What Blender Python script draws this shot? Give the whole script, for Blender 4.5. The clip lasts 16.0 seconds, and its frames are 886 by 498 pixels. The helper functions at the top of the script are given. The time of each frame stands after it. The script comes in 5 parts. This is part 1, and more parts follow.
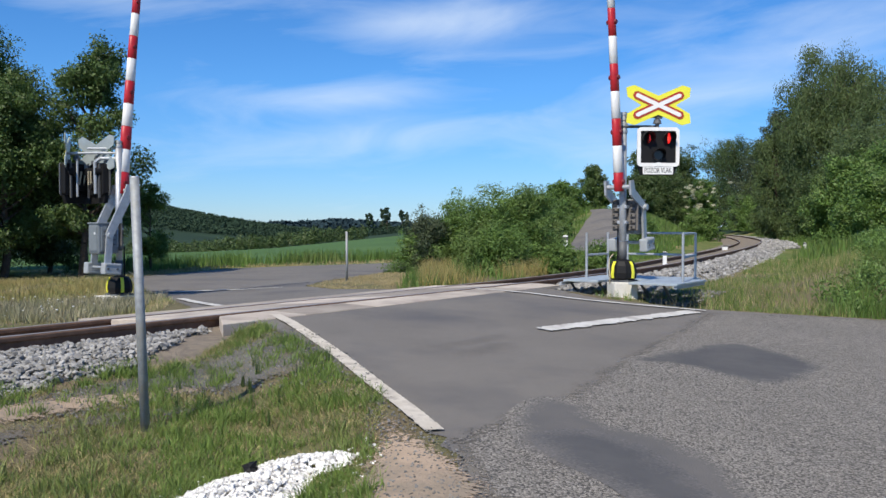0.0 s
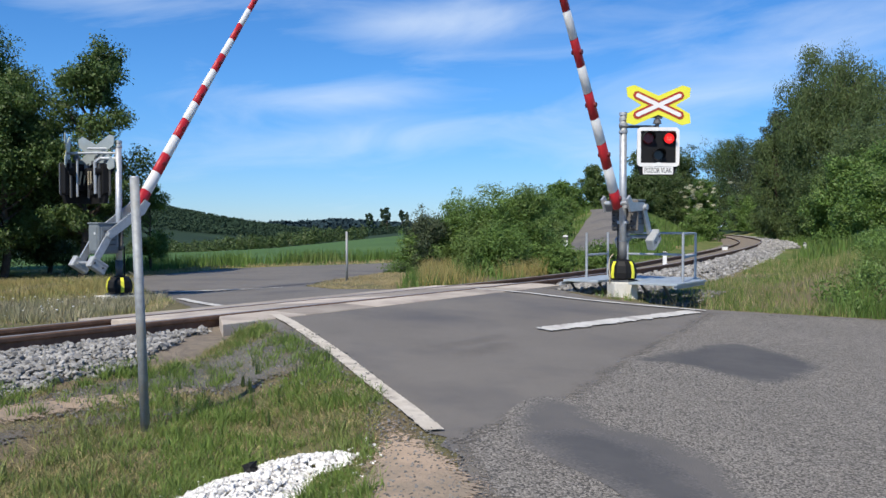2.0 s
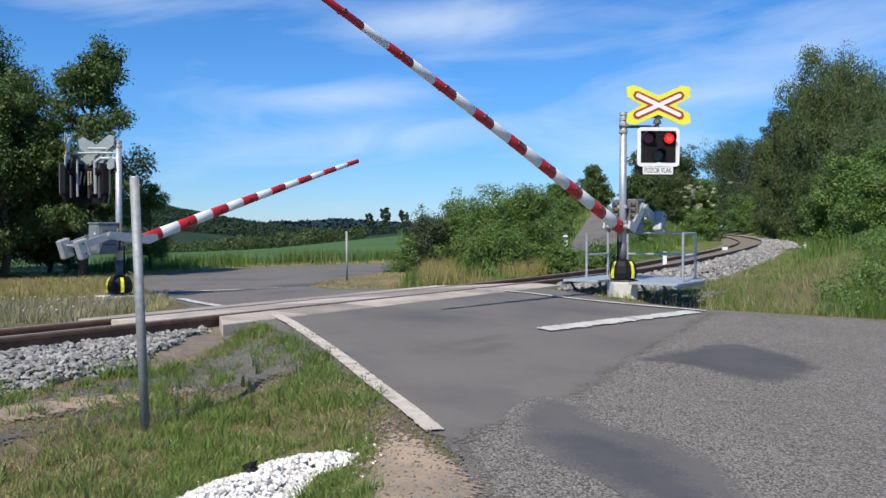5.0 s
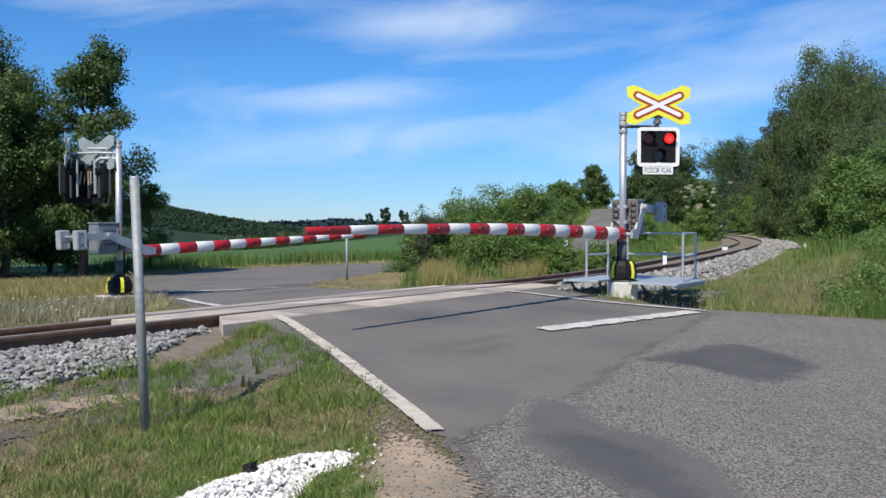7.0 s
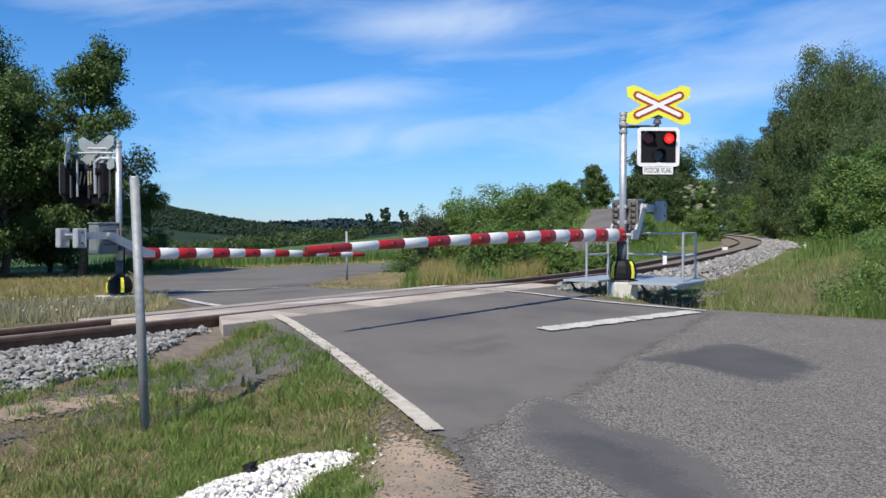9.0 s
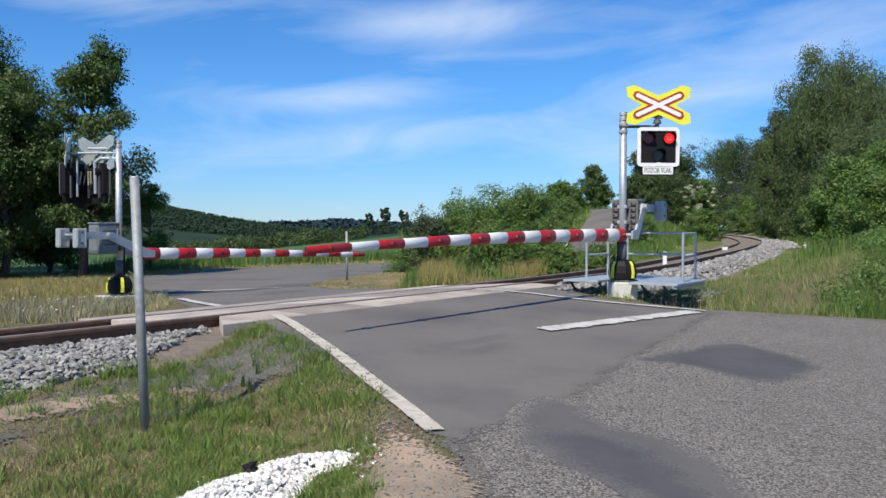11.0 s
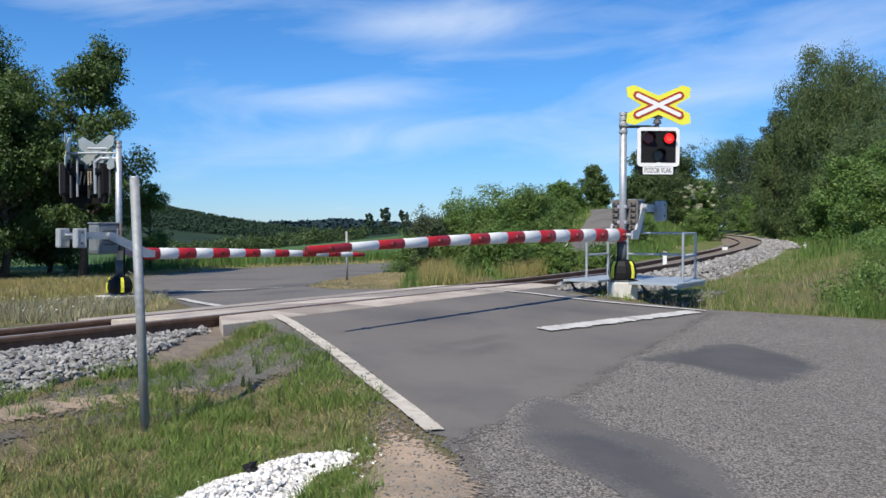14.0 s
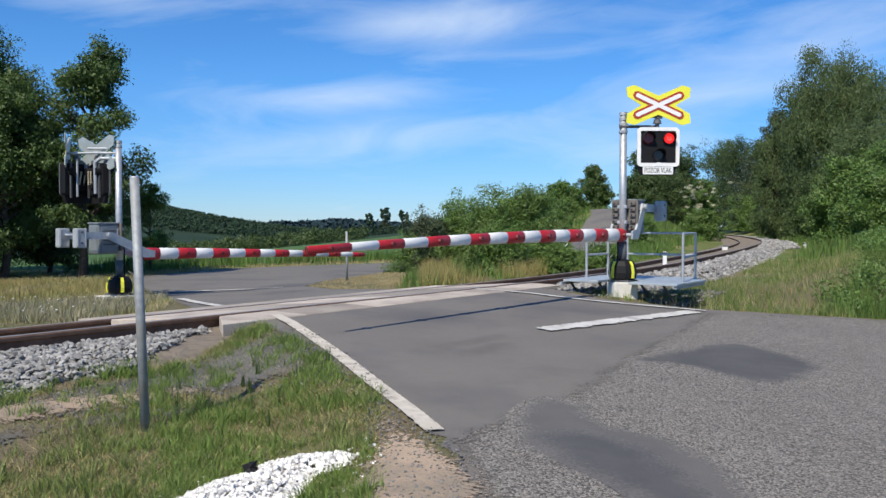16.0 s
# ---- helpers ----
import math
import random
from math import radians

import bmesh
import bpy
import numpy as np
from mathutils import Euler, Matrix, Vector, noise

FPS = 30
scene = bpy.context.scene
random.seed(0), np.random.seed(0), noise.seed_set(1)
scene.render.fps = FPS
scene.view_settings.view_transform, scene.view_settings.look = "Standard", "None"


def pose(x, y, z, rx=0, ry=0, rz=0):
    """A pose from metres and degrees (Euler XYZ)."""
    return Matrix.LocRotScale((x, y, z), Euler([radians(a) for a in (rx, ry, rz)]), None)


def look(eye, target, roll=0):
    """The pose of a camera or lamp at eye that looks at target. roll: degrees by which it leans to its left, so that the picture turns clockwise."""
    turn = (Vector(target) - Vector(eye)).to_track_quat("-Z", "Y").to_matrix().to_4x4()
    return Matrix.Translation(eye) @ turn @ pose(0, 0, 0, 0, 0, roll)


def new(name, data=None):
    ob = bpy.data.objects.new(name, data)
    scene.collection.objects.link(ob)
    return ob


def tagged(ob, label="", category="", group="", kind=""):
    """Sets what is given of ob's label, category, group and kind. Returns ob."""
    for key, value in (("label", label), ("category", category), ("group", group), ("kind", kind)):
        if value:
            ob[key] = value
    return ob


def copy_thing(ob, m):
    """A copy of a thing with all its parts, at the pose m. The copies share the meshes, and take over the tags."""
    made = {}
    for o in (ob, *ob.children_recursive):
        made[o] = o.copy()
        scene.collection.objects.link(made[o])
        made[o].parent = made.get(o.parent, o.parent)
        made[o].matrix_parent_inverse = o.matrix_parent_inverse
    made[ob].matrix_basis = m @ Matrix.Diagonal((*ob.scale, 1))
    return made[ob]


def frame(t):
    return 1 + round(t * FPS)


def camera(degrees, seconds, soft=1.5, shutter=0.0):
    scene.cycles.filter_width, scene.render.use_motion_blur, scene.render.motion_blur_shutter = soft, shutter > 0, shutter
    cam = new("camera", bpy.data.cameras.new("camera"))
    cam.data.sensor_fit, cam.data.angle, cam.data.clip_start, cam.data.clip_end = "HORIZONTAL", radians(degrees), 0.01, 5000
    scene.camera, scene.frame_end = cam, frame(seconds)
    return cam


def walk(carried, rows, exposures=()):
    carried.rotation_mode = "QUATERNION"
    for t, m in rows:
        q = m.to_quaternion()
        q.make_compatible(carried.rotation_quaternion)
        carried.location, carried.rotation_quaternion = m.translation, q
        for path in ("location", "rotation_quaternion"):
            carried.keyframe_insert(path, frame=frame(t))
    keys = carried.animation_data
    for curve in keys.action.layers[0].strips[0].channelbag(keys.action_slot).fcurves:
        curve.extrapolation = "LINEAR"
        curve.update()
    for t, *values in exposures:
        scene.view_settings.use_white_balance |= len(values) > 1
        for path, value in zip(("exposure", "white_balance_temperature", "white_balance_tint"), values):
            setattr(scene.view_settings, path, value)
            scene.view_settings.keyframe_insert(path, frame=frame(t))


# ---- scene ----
cam = camera(53.8, 16.0)
EYE = 1.40
CAM_POSE = pose(0, 0, EYE, 90 - 1.408, 0, 0)
walk(cam, [(0.0, CAM_POSE), (16.0, CAM_POSE)])

# ---- light ----
SUN_DIR = Vector((-0.36, -0.80, 1.0)).normalized()   # towards the sun
scene.view_settings.exposure = 0.32


def build_world():
    w = bpy.data.worlds.new("sky")
    w.use_nodes = True
    scene.world = w
    nt = w.node_tree
    N, L = nt.nodes, nt.links
    bg = N["Background"]
    sky = N.new("ShaderNodeTexSky")
    sky.sky_type = "NISHITA"
    sky.sun_disc = False
    sky.sun_elevation = math.asin(SUN_DIR.z)
    sky.sun_rotation = math.atan2(SUN_DIR.x, SUN_DIR.y)
    sky.altitude = 300
    sky.air_density, sky.dust_density, sky.ozone_density = 1.0, 0.0, 6.0
    hs = N.new("ShaderNodeHueSaturation")
    hs.inputs["Saturation"].default_value = 1.08
    tint = N.new("ShaderNodeMix")
    tint.data_type, tint.blend_type = "RGBA", "MULTIPLY"
    tint.inputs["Factor"].default_value = 1.0
    tint.inputs["B"].default_value = (0.64, 0.86, 1.10, 1)
    L.new(sky.outputs["Color"], tint.inputs["A"])
    L.new(tint.outputs["Result"], hs.inputs["Color"])
    # thin streaked clouds: the view direction laid on a flat layer of air
    tc = N.new("ShaderNodeTexCoord")
    sep = N.new("ShaderNodeSeparateXYZ")
    L.new(tc.outputs["Generated"], sep.inputs[0])

    def math_node(op, a, b):
        n = N.new("ShaderNodeMath")
        n.operation = op
        for i, v in enumerate((a, b)):
            if isinstance(v, (int, float)):
                n.inputs[i].default_value = v
            else:
                L.new(v, n.inputs[i])
        return n.outputs[0]
    X, Z = sep.outputs["X"], sep.outputs["Z"]
    comb = N.new("ShaderNodeCombineXYZ")
    L.new(math_node("MULTIPLY", X, 5.0), comb.inputs[0])
    L.new(math_node("MULTIPLY", math_node("ADD", Z, math_node("MULTIPLY", X, -0.10)), 19.0), comb.inputs[1])
    L.new(math_node("MULTIPLY", sep.outputs["Y"], 2.0), comb.inputs[2])
    n1 = N.new("ShaderNodeTexNoise")
    n1.inputs["Scale"].default_value = 1.15
    n1.inputs["Detail"].default_value = 8
    n1.inputs["Roughness"].default_value = 0.56
    n1.inputs["Distortion"].default_value = 0.7
    L.new(comb.outputs[0], n1.inputs["Vector"])
    cover = math_node("MULTIPLY", n1.outputs["Fac"], 0.62)
    # where the thin cloud gathers: sideways, up, breadth, depth, amount
    for cx, cz, wx, wz, amount in ((0.0, 0.228, 0.10, 0.022, 0.46), (-0.10, 0.146, 0.10, 0.016, 0.34), (-0.06, 0.102, 0.20, 0.022, 0.25),
                                   (0.42, 0.20, 0.14, 0.035, 0.25), (0.28, 0.145, 0.10, 0.022, 0.26), (-0.32, 0.235, 0.12, 0.014, 0.2), (0.22, 0.09, 0.12, 0.025, 0.25)):
        dx = math_node("POWER", math_node("ABSOLUTE", math_node("DIVIDE", math_node("SUBTRACT", X, cx), wx), 0), 2.0)
        dz = math_node("POWER", math_node("ABSOLUTE", math_node("DIVIDE", math_node("SUBTRACT", math_node("SUBTRACT", Z, math_node("MULTIPLY", math_node("SUBTRACT", X, cx), 0.09)), cz), wz), 0), 2.0)
        bell = math_node("POWER", 2.718, math_node("MULTIPLY", math_node("ADD", dx, dz), -1.0))
        cover = math_node("ADD", cover, math_node("MULTIPLY", bell, amount))
    ramp = N.new("ShaderNodeValToRGB")
    ramp.color_ramp.elements[0].position = 0.33
    ramp.color_ramp.elements[0].color = (0, 0, 0, 1)
    ramp.color_ramp.elements[1].position = 0.95
    ramp.color_ramp.elements[1].color = (0.8, 0.8, 0.8, 1)
    L.new(cover, ramp.inputs[0])
    # the air near the horizon is a deeper blue than the bare model gives
    low = N.new("ShaderNodeMapRange")
    low.inputs["From Min"].default_value, low.inputs["From Max"].default_value = 0.0, 0.16
    L.new(Z, low.inputs["Value"])
    air = N.new("ShaderNodeMix")
    air.data_type = "RGBA"
    L.new(low.outputs[0], air.inputs["Factor"])
    air.inputs["A"].default_value = (0.80, 0.78, 0.86, 1)
    air.inputs["B"].default_value = (1, 1, 1, 1)
    deep = N.new("ShaderNodeMix")
    deep.data_type, deep.blend_type = "RGBA", "MULTIPLY"
    deep.inputs["Factor"].default_value = 1.0
    L.new(hs.outputs["Color"], deep.inputs["A"])
    L.new(air.outputs["Result"], deep.inputs["B"])
    mix = N.new("ShaderNodeMix")
    mix.data_type = "RGBA"
    L.new(ramp.outputs["Color"], mix.inputs["Factor"])
    L.new(deep.outputs["Result"], mix.inputs["A"])
    mix.inputs["B"].default_value = (6.6, 7.5, 8.6, 1)
    L.new(mix.outputs["Result"], bg.inputs["Color"])
    bg.inputs["Strength"].default_value = 0.10


build_world()
sun = new("sun", bpy.data.lights.new("sun", "SUN"))
sun.data.energy, sun.data.angle, sun.data.color = 4.2, radians(0.53), (1.0, 0.925, 0.79)
sun.matrix_world = look(SUN_DIR * 60, (0, 0, 0))

# ---- materials ----


def material(name, c1, c2, scale=8.0, rough=0.8, metal=0.0, bump=0.3, fine=80.0, c3=None, patch=0.8, spec=0.4, per="", dist=0.01, sub=0.0, speck=0.12, spread=(0.6, 1.3), edge=0.0, cells=0.0, vary=(0.6, 1.4), coat=None):
    """Two tones by noise at two scales, a third tone in large patches, and fine relief. per: 'island' or 'object' adds random tone."""
    m = bpy.data.materials.new(name)
    m.use_nodes = True
    nt = m.node_tree
    N, L = nt.nodes, nt.links
    b = N["Principled BSDF"]
    b.inputs["Roughness"].default_value = rough
    b.inputs["Metallic"].default_value = metal
    b.inputs["Specular IOR Level"].default_value = spec
    geo = N.new("ShaderNodeNewGeometry")

    def noise_node(sc, detail=5):
        n = N.new("ShaderNodeTexNoise")
        n.inputs["Scale"].default_value = sc
        n.inputs["Detail"].default_value = detail
        n.inputs["Roughness"].default_value = 0.6
        L.new(geo.outputs["Position"], n.inputs["Vector"])
        return n.outputs["Fac"]

    def ramp_node(fac, lo, hi):
        n = N.new("ShaderNodeMapRange")
        n.inputs["From Min"].default_value, n.inputs["From Max"].default_value = lo, hi
        L.new(fac, n.inputs["Value"])
        return n.outputs[0]

    def mix_node(fac, a, c):
        n = N.new("ShaderNodeMix")
        n.data_type = "RGBA"
        if isinstance(fac, float):
            n.inputs["Factor"].default_value = fac
        else:
            L.new(fac, n.inputs["Factor"])
        for key, val in (("A", a), ("B", c)):
            if isinstance(val, tuple):
                n.inputs[key].default_value = (*val, 1)
            else:
                L.new(val, n.inputs[key])
        return n.outputs["Result"]
    def frayed(low=0.5, high=0.7, amount_fine=2.6):
        at = N.new("ShaderNodeAttribute")
        at.attribute_name = "edge"
        total = at.outputs["Fac"]
        for sc, amount in ((4.0, 1.0), (40.0, amount_fine)):
            m1 = N.new("ShaderNodeMath")
            m1.operation = "MULTIPLY_ADD"
            L.new(noise_node(sc, 4), m1.inputs[0])
            m1.inputs[1].default_value, m1.inputs[2].default_value = edge * amount, -edge * amount / 2
            m2 = N.new("ShaderNodeMath")
            m2.operation = "ADD"
            L.new(total, m2.inputs[0])
            L.new(m1.outputs[0], m2.inputs[1])
            total = m2.outputs[0]
        return ramp_node(total, edge * low, edge * high)

    coarse, tiny = noise_node(scale), noise_node(fine, 3)
    col = mix_node(ramp_node(coarse, 0.35, 0.65), c1, c2)
    dark = tuple(v * spread[0] for v in c1)
    light = tuple(min(1, v * spread[1]) for v in c2)
    col = mix_node(ramp_node(tiny, 0.5 + speck, 0.64 + speck), col, light)
    col = mix_node(ramp_node(tiny, 0.5 - speck, 0.36 - speck), col, dark)
    if c3:
        col = mix_node(ramp_node(noise_node(patch), 0.5, 0.68), col, c3)
    if per:
        if per == "island":
            rnd = geo.outputs["Random Per Island"]
        else:
            oi = N.new("ShaderNodeObjectInfo")
            rnd = oi.outputs["Random"]
        hsv = N.new("ShaderNodeHueSaturation")
        mr = N.new("ShaderNodeMapRange")
        mr.inputs["To Min"].default_value, mr.inputs["To Max"].default_value = vary
        L.new(rnd, mr.inputs["Value"])
        L.new(mr.outputs[0], hsv.inputs["Value"])
        L.new(col, hsv.inputs["Color"])
        col = hsv.outputs["Color"]
    relief = tiny
    coated = None
    if cells:
        # stone chips bedded in tar: each cell a tone of its own, dark tar between
        vo = N.new("ShaderNodeTexVoronoi")
        vo.inputs["Scale"].default_value = cells
        L.new(geo.outputs["Position"], vo.inputs["Vector"])
        sp = N.new("ShaderNodeSeparateColor")
        L.new(vo.outputs["Color"], sp.inputs[0])
        col = mix_node(ramp_node(sp.outputs[0], 0.45, 1.0), col, tuple(min(1, v * spread[1]) for v in c2))
        col = mix_node(ramp_node(sp.outputs[1], 0.74, 0.86), col, dark)
        col = mix_node(ramp_node(vo.outputs["Distance"], 0.52, 0.8), col, dark)
        inv = N.new("ShaderNodeMath")
        inv.operation = "SUBTRACT"
        inv.inputs[0].default_value = 1.0
        L.new(vo.outputs["Distance"], inv.inputs[1])
        relief = inv.outputs[0]
    if coat:
        # worn bitumen over the surface, thinning out to bare stone at its outline
        coated = frayed(0.1, 0.62, 1.1)
        col = mix_node(coated, col, mix_node(ramp_node(noise_node(3.0), 0.35, 0.65), coat[0], coat[1]))
    L.new(col, b.inputs["Base Color"])
    if bump:
        bp = N.new("ShaderNodeBump")
        bp.inputs["Strength"].default_value = bump
        bp.inputs["Distance"].default_value = dist
        if coated:
            calm = N.new("ShaderNodeMapRange")
            calm.inputs["To Min"].default_value, calm.inputs["To Max"].default_value = bump, bump * 0.3
            L.new(coated, calm.inputs["Value"])
            L.new(calm.outputs[0], bp.inputs["Strength"])
        L.new(relief, bp.inputs["Height"])
        L.new(bp.outputs["Normal"], b.inputs["Normal"])
    if edge and not coat:
        # a thin layer that frays out towards its outline
        fac = frayed()
        tp = N.new("ShaderNodeBsdfTransparent")
        ms = N.new("ShaderNodeMixShader")
        L.new(fac, ms.inputs[0])
        L.new(tp.outputs[0], ms.inputs[1])
        L.new(b.outputs[0], ms.inputs[2])
        L.new(ms.outputs[0], N["Material Output"].inputs["Surface"])
    if sub:
        # thin leaves let some light through
        tr = N.new("ShaderNodeBsdfTranslucent")
        L.new(col, tr.inputs["Color"])
        ms = N.new("ShaderNodeMixShader")
        ms.inputs[0].default_value = sub
        L.new(b.outputs[0], ms.inputs[1])
        L.new(tr.outputs[0], ms.inputs[2])
        L.new(ms.outputs[0], N["Material Output"].inputs["Surface"])
    return m


def plain(name, c, rough=0.5, metal=0.0, wear=0.12, scale=9.0, spec=0.5):
    """Painted or bare surface with slight dirt."""
    d = tuple(v * (1 - wear) for v in c)
    return material(name, c, d, scale=scale, rough=rough, metal=metal, bump=0.06, fine=140, spec=spec, dist=0.002)


M = {
    "soil": material("soil", (0.145, 0.115, 0.065), (0.125, 0.135, 0.05), 1.6, 0.95, 0, 0.9, 30, c3=(0.20, 0.15, 0.10), patch=0.45, dist=0.04),
    "asphalt": material("asphalt", (0.150, 0.137, 0.120), (0.176, 0.161, 0.141), 0.9, 0.85, 0, 0.35, 260, c3=(0.105, 0.1, 0.098), patch=0.5, dist=0.004, speck=0.06),
    "chip": material("chip_seal", (0.190, 0.174, 0.151), (0.222, 0.204, 0.178), 1.4, 0.9, 0, 0.6, 58, c3=(0.170, 0.156, 0.136), patch=0.6, dist=0.008, speck=0.05, spread=(0.36, 1.6), edge=0.25, cells=84),
    "seal": material("bitumen_over_chips", (0.190, 0.174, 0.151), (0.222, 0.204, 0.178), 1.4, 0.9, 0, 0.6, 58, c3=(0.170, 0.156, 0.136), patch=0.6, dist=0.008, speck=0.05, spread=(0.36, 1.6), cells=84, edge=0.30, coat=((0.076, 0.074, 0.074), (0.098, 0.094, 0.091))),
    "stain": material("thin_bitumen_over_chips", (0.190, 0.174, 0.151), (0.222, 0.204, 0.178), 1.4, 0.9, 0, 0.6, 58, c3=(0.170, 0.156, 0.136), patch=0.6, dist=0.008, speck=0.05, spread=(0.36, 1.6), cells=84, edge=0.28, coat=((0.108, 0.103, 0.098), (0.130, 0.121, 0.112))),
    "core": material("bitumen_core", (0.108, 0.103, 0.098), (0.130, 0.121, 0.112), 3.0, 0.8, 0, 0.3, 58, dist=0.005, speck=0.05, edge=0.30, coat=((0.070, 0.069, 0.070), (0.090, 0.087, 0.085))),
    "oil": material("oil_on_asphalt", (0.150, 0.137, 0.120), (0.176, 0.161, 0.141), 0.9, 0.85, 0, 0.35, 260, c3=(0.105, 0.1, 0.098), patch=0.5, dist=0.004, speck=0.06, edge=0.30, coat=((0.118, 0.108, 0.096), (0.135, 0.122, 0.105))),
    "line": material("road_paint", (0.62, 0.61, 0.57), (0.50, 0.48, 0.44), 5.0, 0.8, 0, 0.3, 90, c3=(0.36, 0.33, 0.30), patch=4.2, dist=0.004),
    "oldline": material("worn_road_paint", (0.60, 0.55, 0.47), (0.50, 0.45, 0.37), 7.0, 0.85, 0, 0.3, 120, c3=(0.36, 0.32, 0.27), patch=6, dist=0.004),
    "concrete": material("concrete", (0.44, 0.39, 0.33), (0.36, 0.31, 0.26), 3.0, 0.9, 0, 0.4, 90, c3=(0.27, 0.23, 0.2), patch=1.6, dist=0.004, per="object"),
    "whitecon": material("limewashed_concrete", (0.72, 0.7, 0.64), (0.6, 0.57, 0.5), 6.0, 0.9, 0, 0.3, 80, dist=0.004),
    "rust": material("rusted_steel", (0.20, 0.12, 0.08), (0.125, 0.075, 0.05), 9.0, 0.85, 0.1, 0.5, 120, dist=0.003),
    "railtop": material("rail_head_steel", (0.42, 0.38, 0.35), (0.33, 0.29, 0.26), 6.0, 0.5, 0.5, 0.1, 160, dist=0.001),
    "sleeper": material("sleeper_concrete", (0.34, 0.27, 0.19), (0.27, 0.21, 0.15), 5.0, 0.95, 0, 0.4, 60, dist=0.006),
    "stone": material("ballast_stone", (0.34, 0.33, 0.31), (0.22, 0.215, 0.205), 6.0, 0.9, 0, 0.5, 90, per="island", dist=0.006),
    "ballastbed": material("ballast_bed", (0.27, 0.225, 0.17), (0.18, 0.15, 0.12), 10.0, 0.95, 0, 0.9, 45, dist=0.03),
    "whitestone": material("white_gravel", (0.80, 0.78, 0.74), (0.66, 0.64, 0.61), 9.0, 0.8, 0, 0.4, 70, per="island", dist=0.004),
    "galv": material("galvanised_steel", (0.50, 0.52, 0.54), (0.40, 0.42, 0.44), 14.0, 0.5, 0.55, 0.1, 120, dist=0.001),
    "oldgalv": material("weathered_galvanised_steel", (0.36, 0.38, 0.39), (0.26, 0.275, 0.285), 22.0, 0.65, 0.35, 0.2, 120, c3=(0.31, 0.30, 0.27), patch=6, dist=0.002),
    "cabinet": plain("slate_grey_paint", (0.20, 0.225, 0.24), 0.5, 0.1),
    "cast": material("brown_grey_casting", (0.17, 0.155, 0.14), (0.12, 0.11, 0.10), 16, 0.75, 0.1, 0.4, 90, dist=0.003),
    "plume": material("pale_grass_plumes", (0.36, 0.32, 0.22), (0.25, 0.25, 0.14), 1.4, 0.9, 0, 0.0, 9, per="island", sub=0.25),
    "blossom": material("cream_blossom", (0.58, 0.56, 0.42), (0.42, 0.42, 0.28), 2.0, 0.8, 0, 0.0, 9, per="island", sub=0.2),
    "rope": plain("pale_cable_sheath", (0.50, 0.43, 0.30), 0.7),
    "greypaint": plain("grey_paint", (0.40, 0.42, 0.43), 0.5, 0.15),
    "darkgrey": plain("dark_grey_paint", (0.10, 0.105, 0.11), 0.55),
    "black": plain("black_plastic", (0.012, 0.012, 0.013), 0.6, spec=0.2),
    "red": plain("red_reflective_film", (0.52, 0.02, 0.028), 0.45, wear=0.25),
    "white": plain("white_reflective_film", (0.80, 0.80, 0.78), 0.45, wear=0.08),
    "yellow": plain("yellow_film", (0.82, 0.80, 0.06), 0.45, wear=0.06),
    "signred": plain("sign_red_brown", (0.42, 0.05, 0.02), 0.45),
    "bark": material("bark", (0.10, 0.075, 0.055), (0.055, 0.042, 0.032), 14.0, 0.95, 0, 0.8, 50, dist=0.02),
    "leaf": material("leaves", (0.140, 0.232, 0.052), (0.100, 0.178, 0.038), 0.9, 0.55, 0, 0.0, 6, c3=(0.17, 0.24, 0.075), patch=0.5, per="island", sub=0.33, vary=(0.7, 1.3)),
    "leaf_dark": material("dark_leaves", (0.080, 0.125, 0.036), (0.055, 0.092, 0.026), 0.7, 0.55, 0, 0.0, 6, c3=(0.105, 0.145, 0.05), patch=0.4, per="island", sub=0.28, vary=(0.7, 1.3)),
    "leaf_mid": material("mid_green_leaves", (0.098, 0.160, 0.040), (0.070, 0.120, 0.030), 0.7, 0.55, 0, 0.0, 6, c3=(0.12, 0.165, 0.05), patch=0.4, per="island", sub=0.3, vary=(0.7, 1.3)),
    "leaf_birch": material("birch_leaves", (0.112, 0.160, 0.055), (0.078, 0.118, 0.040), 0.5, 0.55, 0, 0.0, 6, per="island", sub=0.3, vary=(0.7, 1.3)),
    "leaf_grey": material("grey_green_leaves", (0.085, 0.112, 0.058), (0.06, 0.085, 0.042), 0.5, 0.6, 0, 0.0, 6, per="island", sub=0.25, vary=(0.7, 1.3)),
    "grass": material("grass_blades", (0.20, 0.255, 0.065), (0.27, 0.285, 0.095), 0.9, 0.7, 0, 0.0, 5, c3=(0.30, 0.27, 0.13), patch=0.7, per="island", sub=0.3),
    "drygrass": material("dry_grass", (0.40, 0.32, 0.13), (0.28, 0.26, 0.09), 0.9, 0.8, 0, 0.0, 5, per="island", sub=0.3),
    "lamp_red": None, "glass_dark": plain("dark_red_lens", (0.16, 0.010, 0.010), 0.25),
    "lens_white": plain("clear_lens", (0.03, 0.03, 0.032), 0.2),
    "signwhite": plain("sign_white", (0.82, 0.82, 0.80), 0.5, wear=0.05),
    "signback": material("sign_back_metal", (0.42, 0.47, 0.47), (0.36, 0.41, 0.41), 5, 0.55, 0.4, 0.05, 90, dist=0.001),
    "deck": material("galvanised_grating", (0.46, 0.52, 0.56), (0.38, 0.43, 0.47), 10, 0.55, 0.4, 0.3, 120, dist=0.003),
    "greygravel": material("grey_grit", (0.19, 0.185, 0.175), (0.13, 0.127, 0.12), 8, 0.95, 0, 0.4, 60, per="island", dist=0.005),
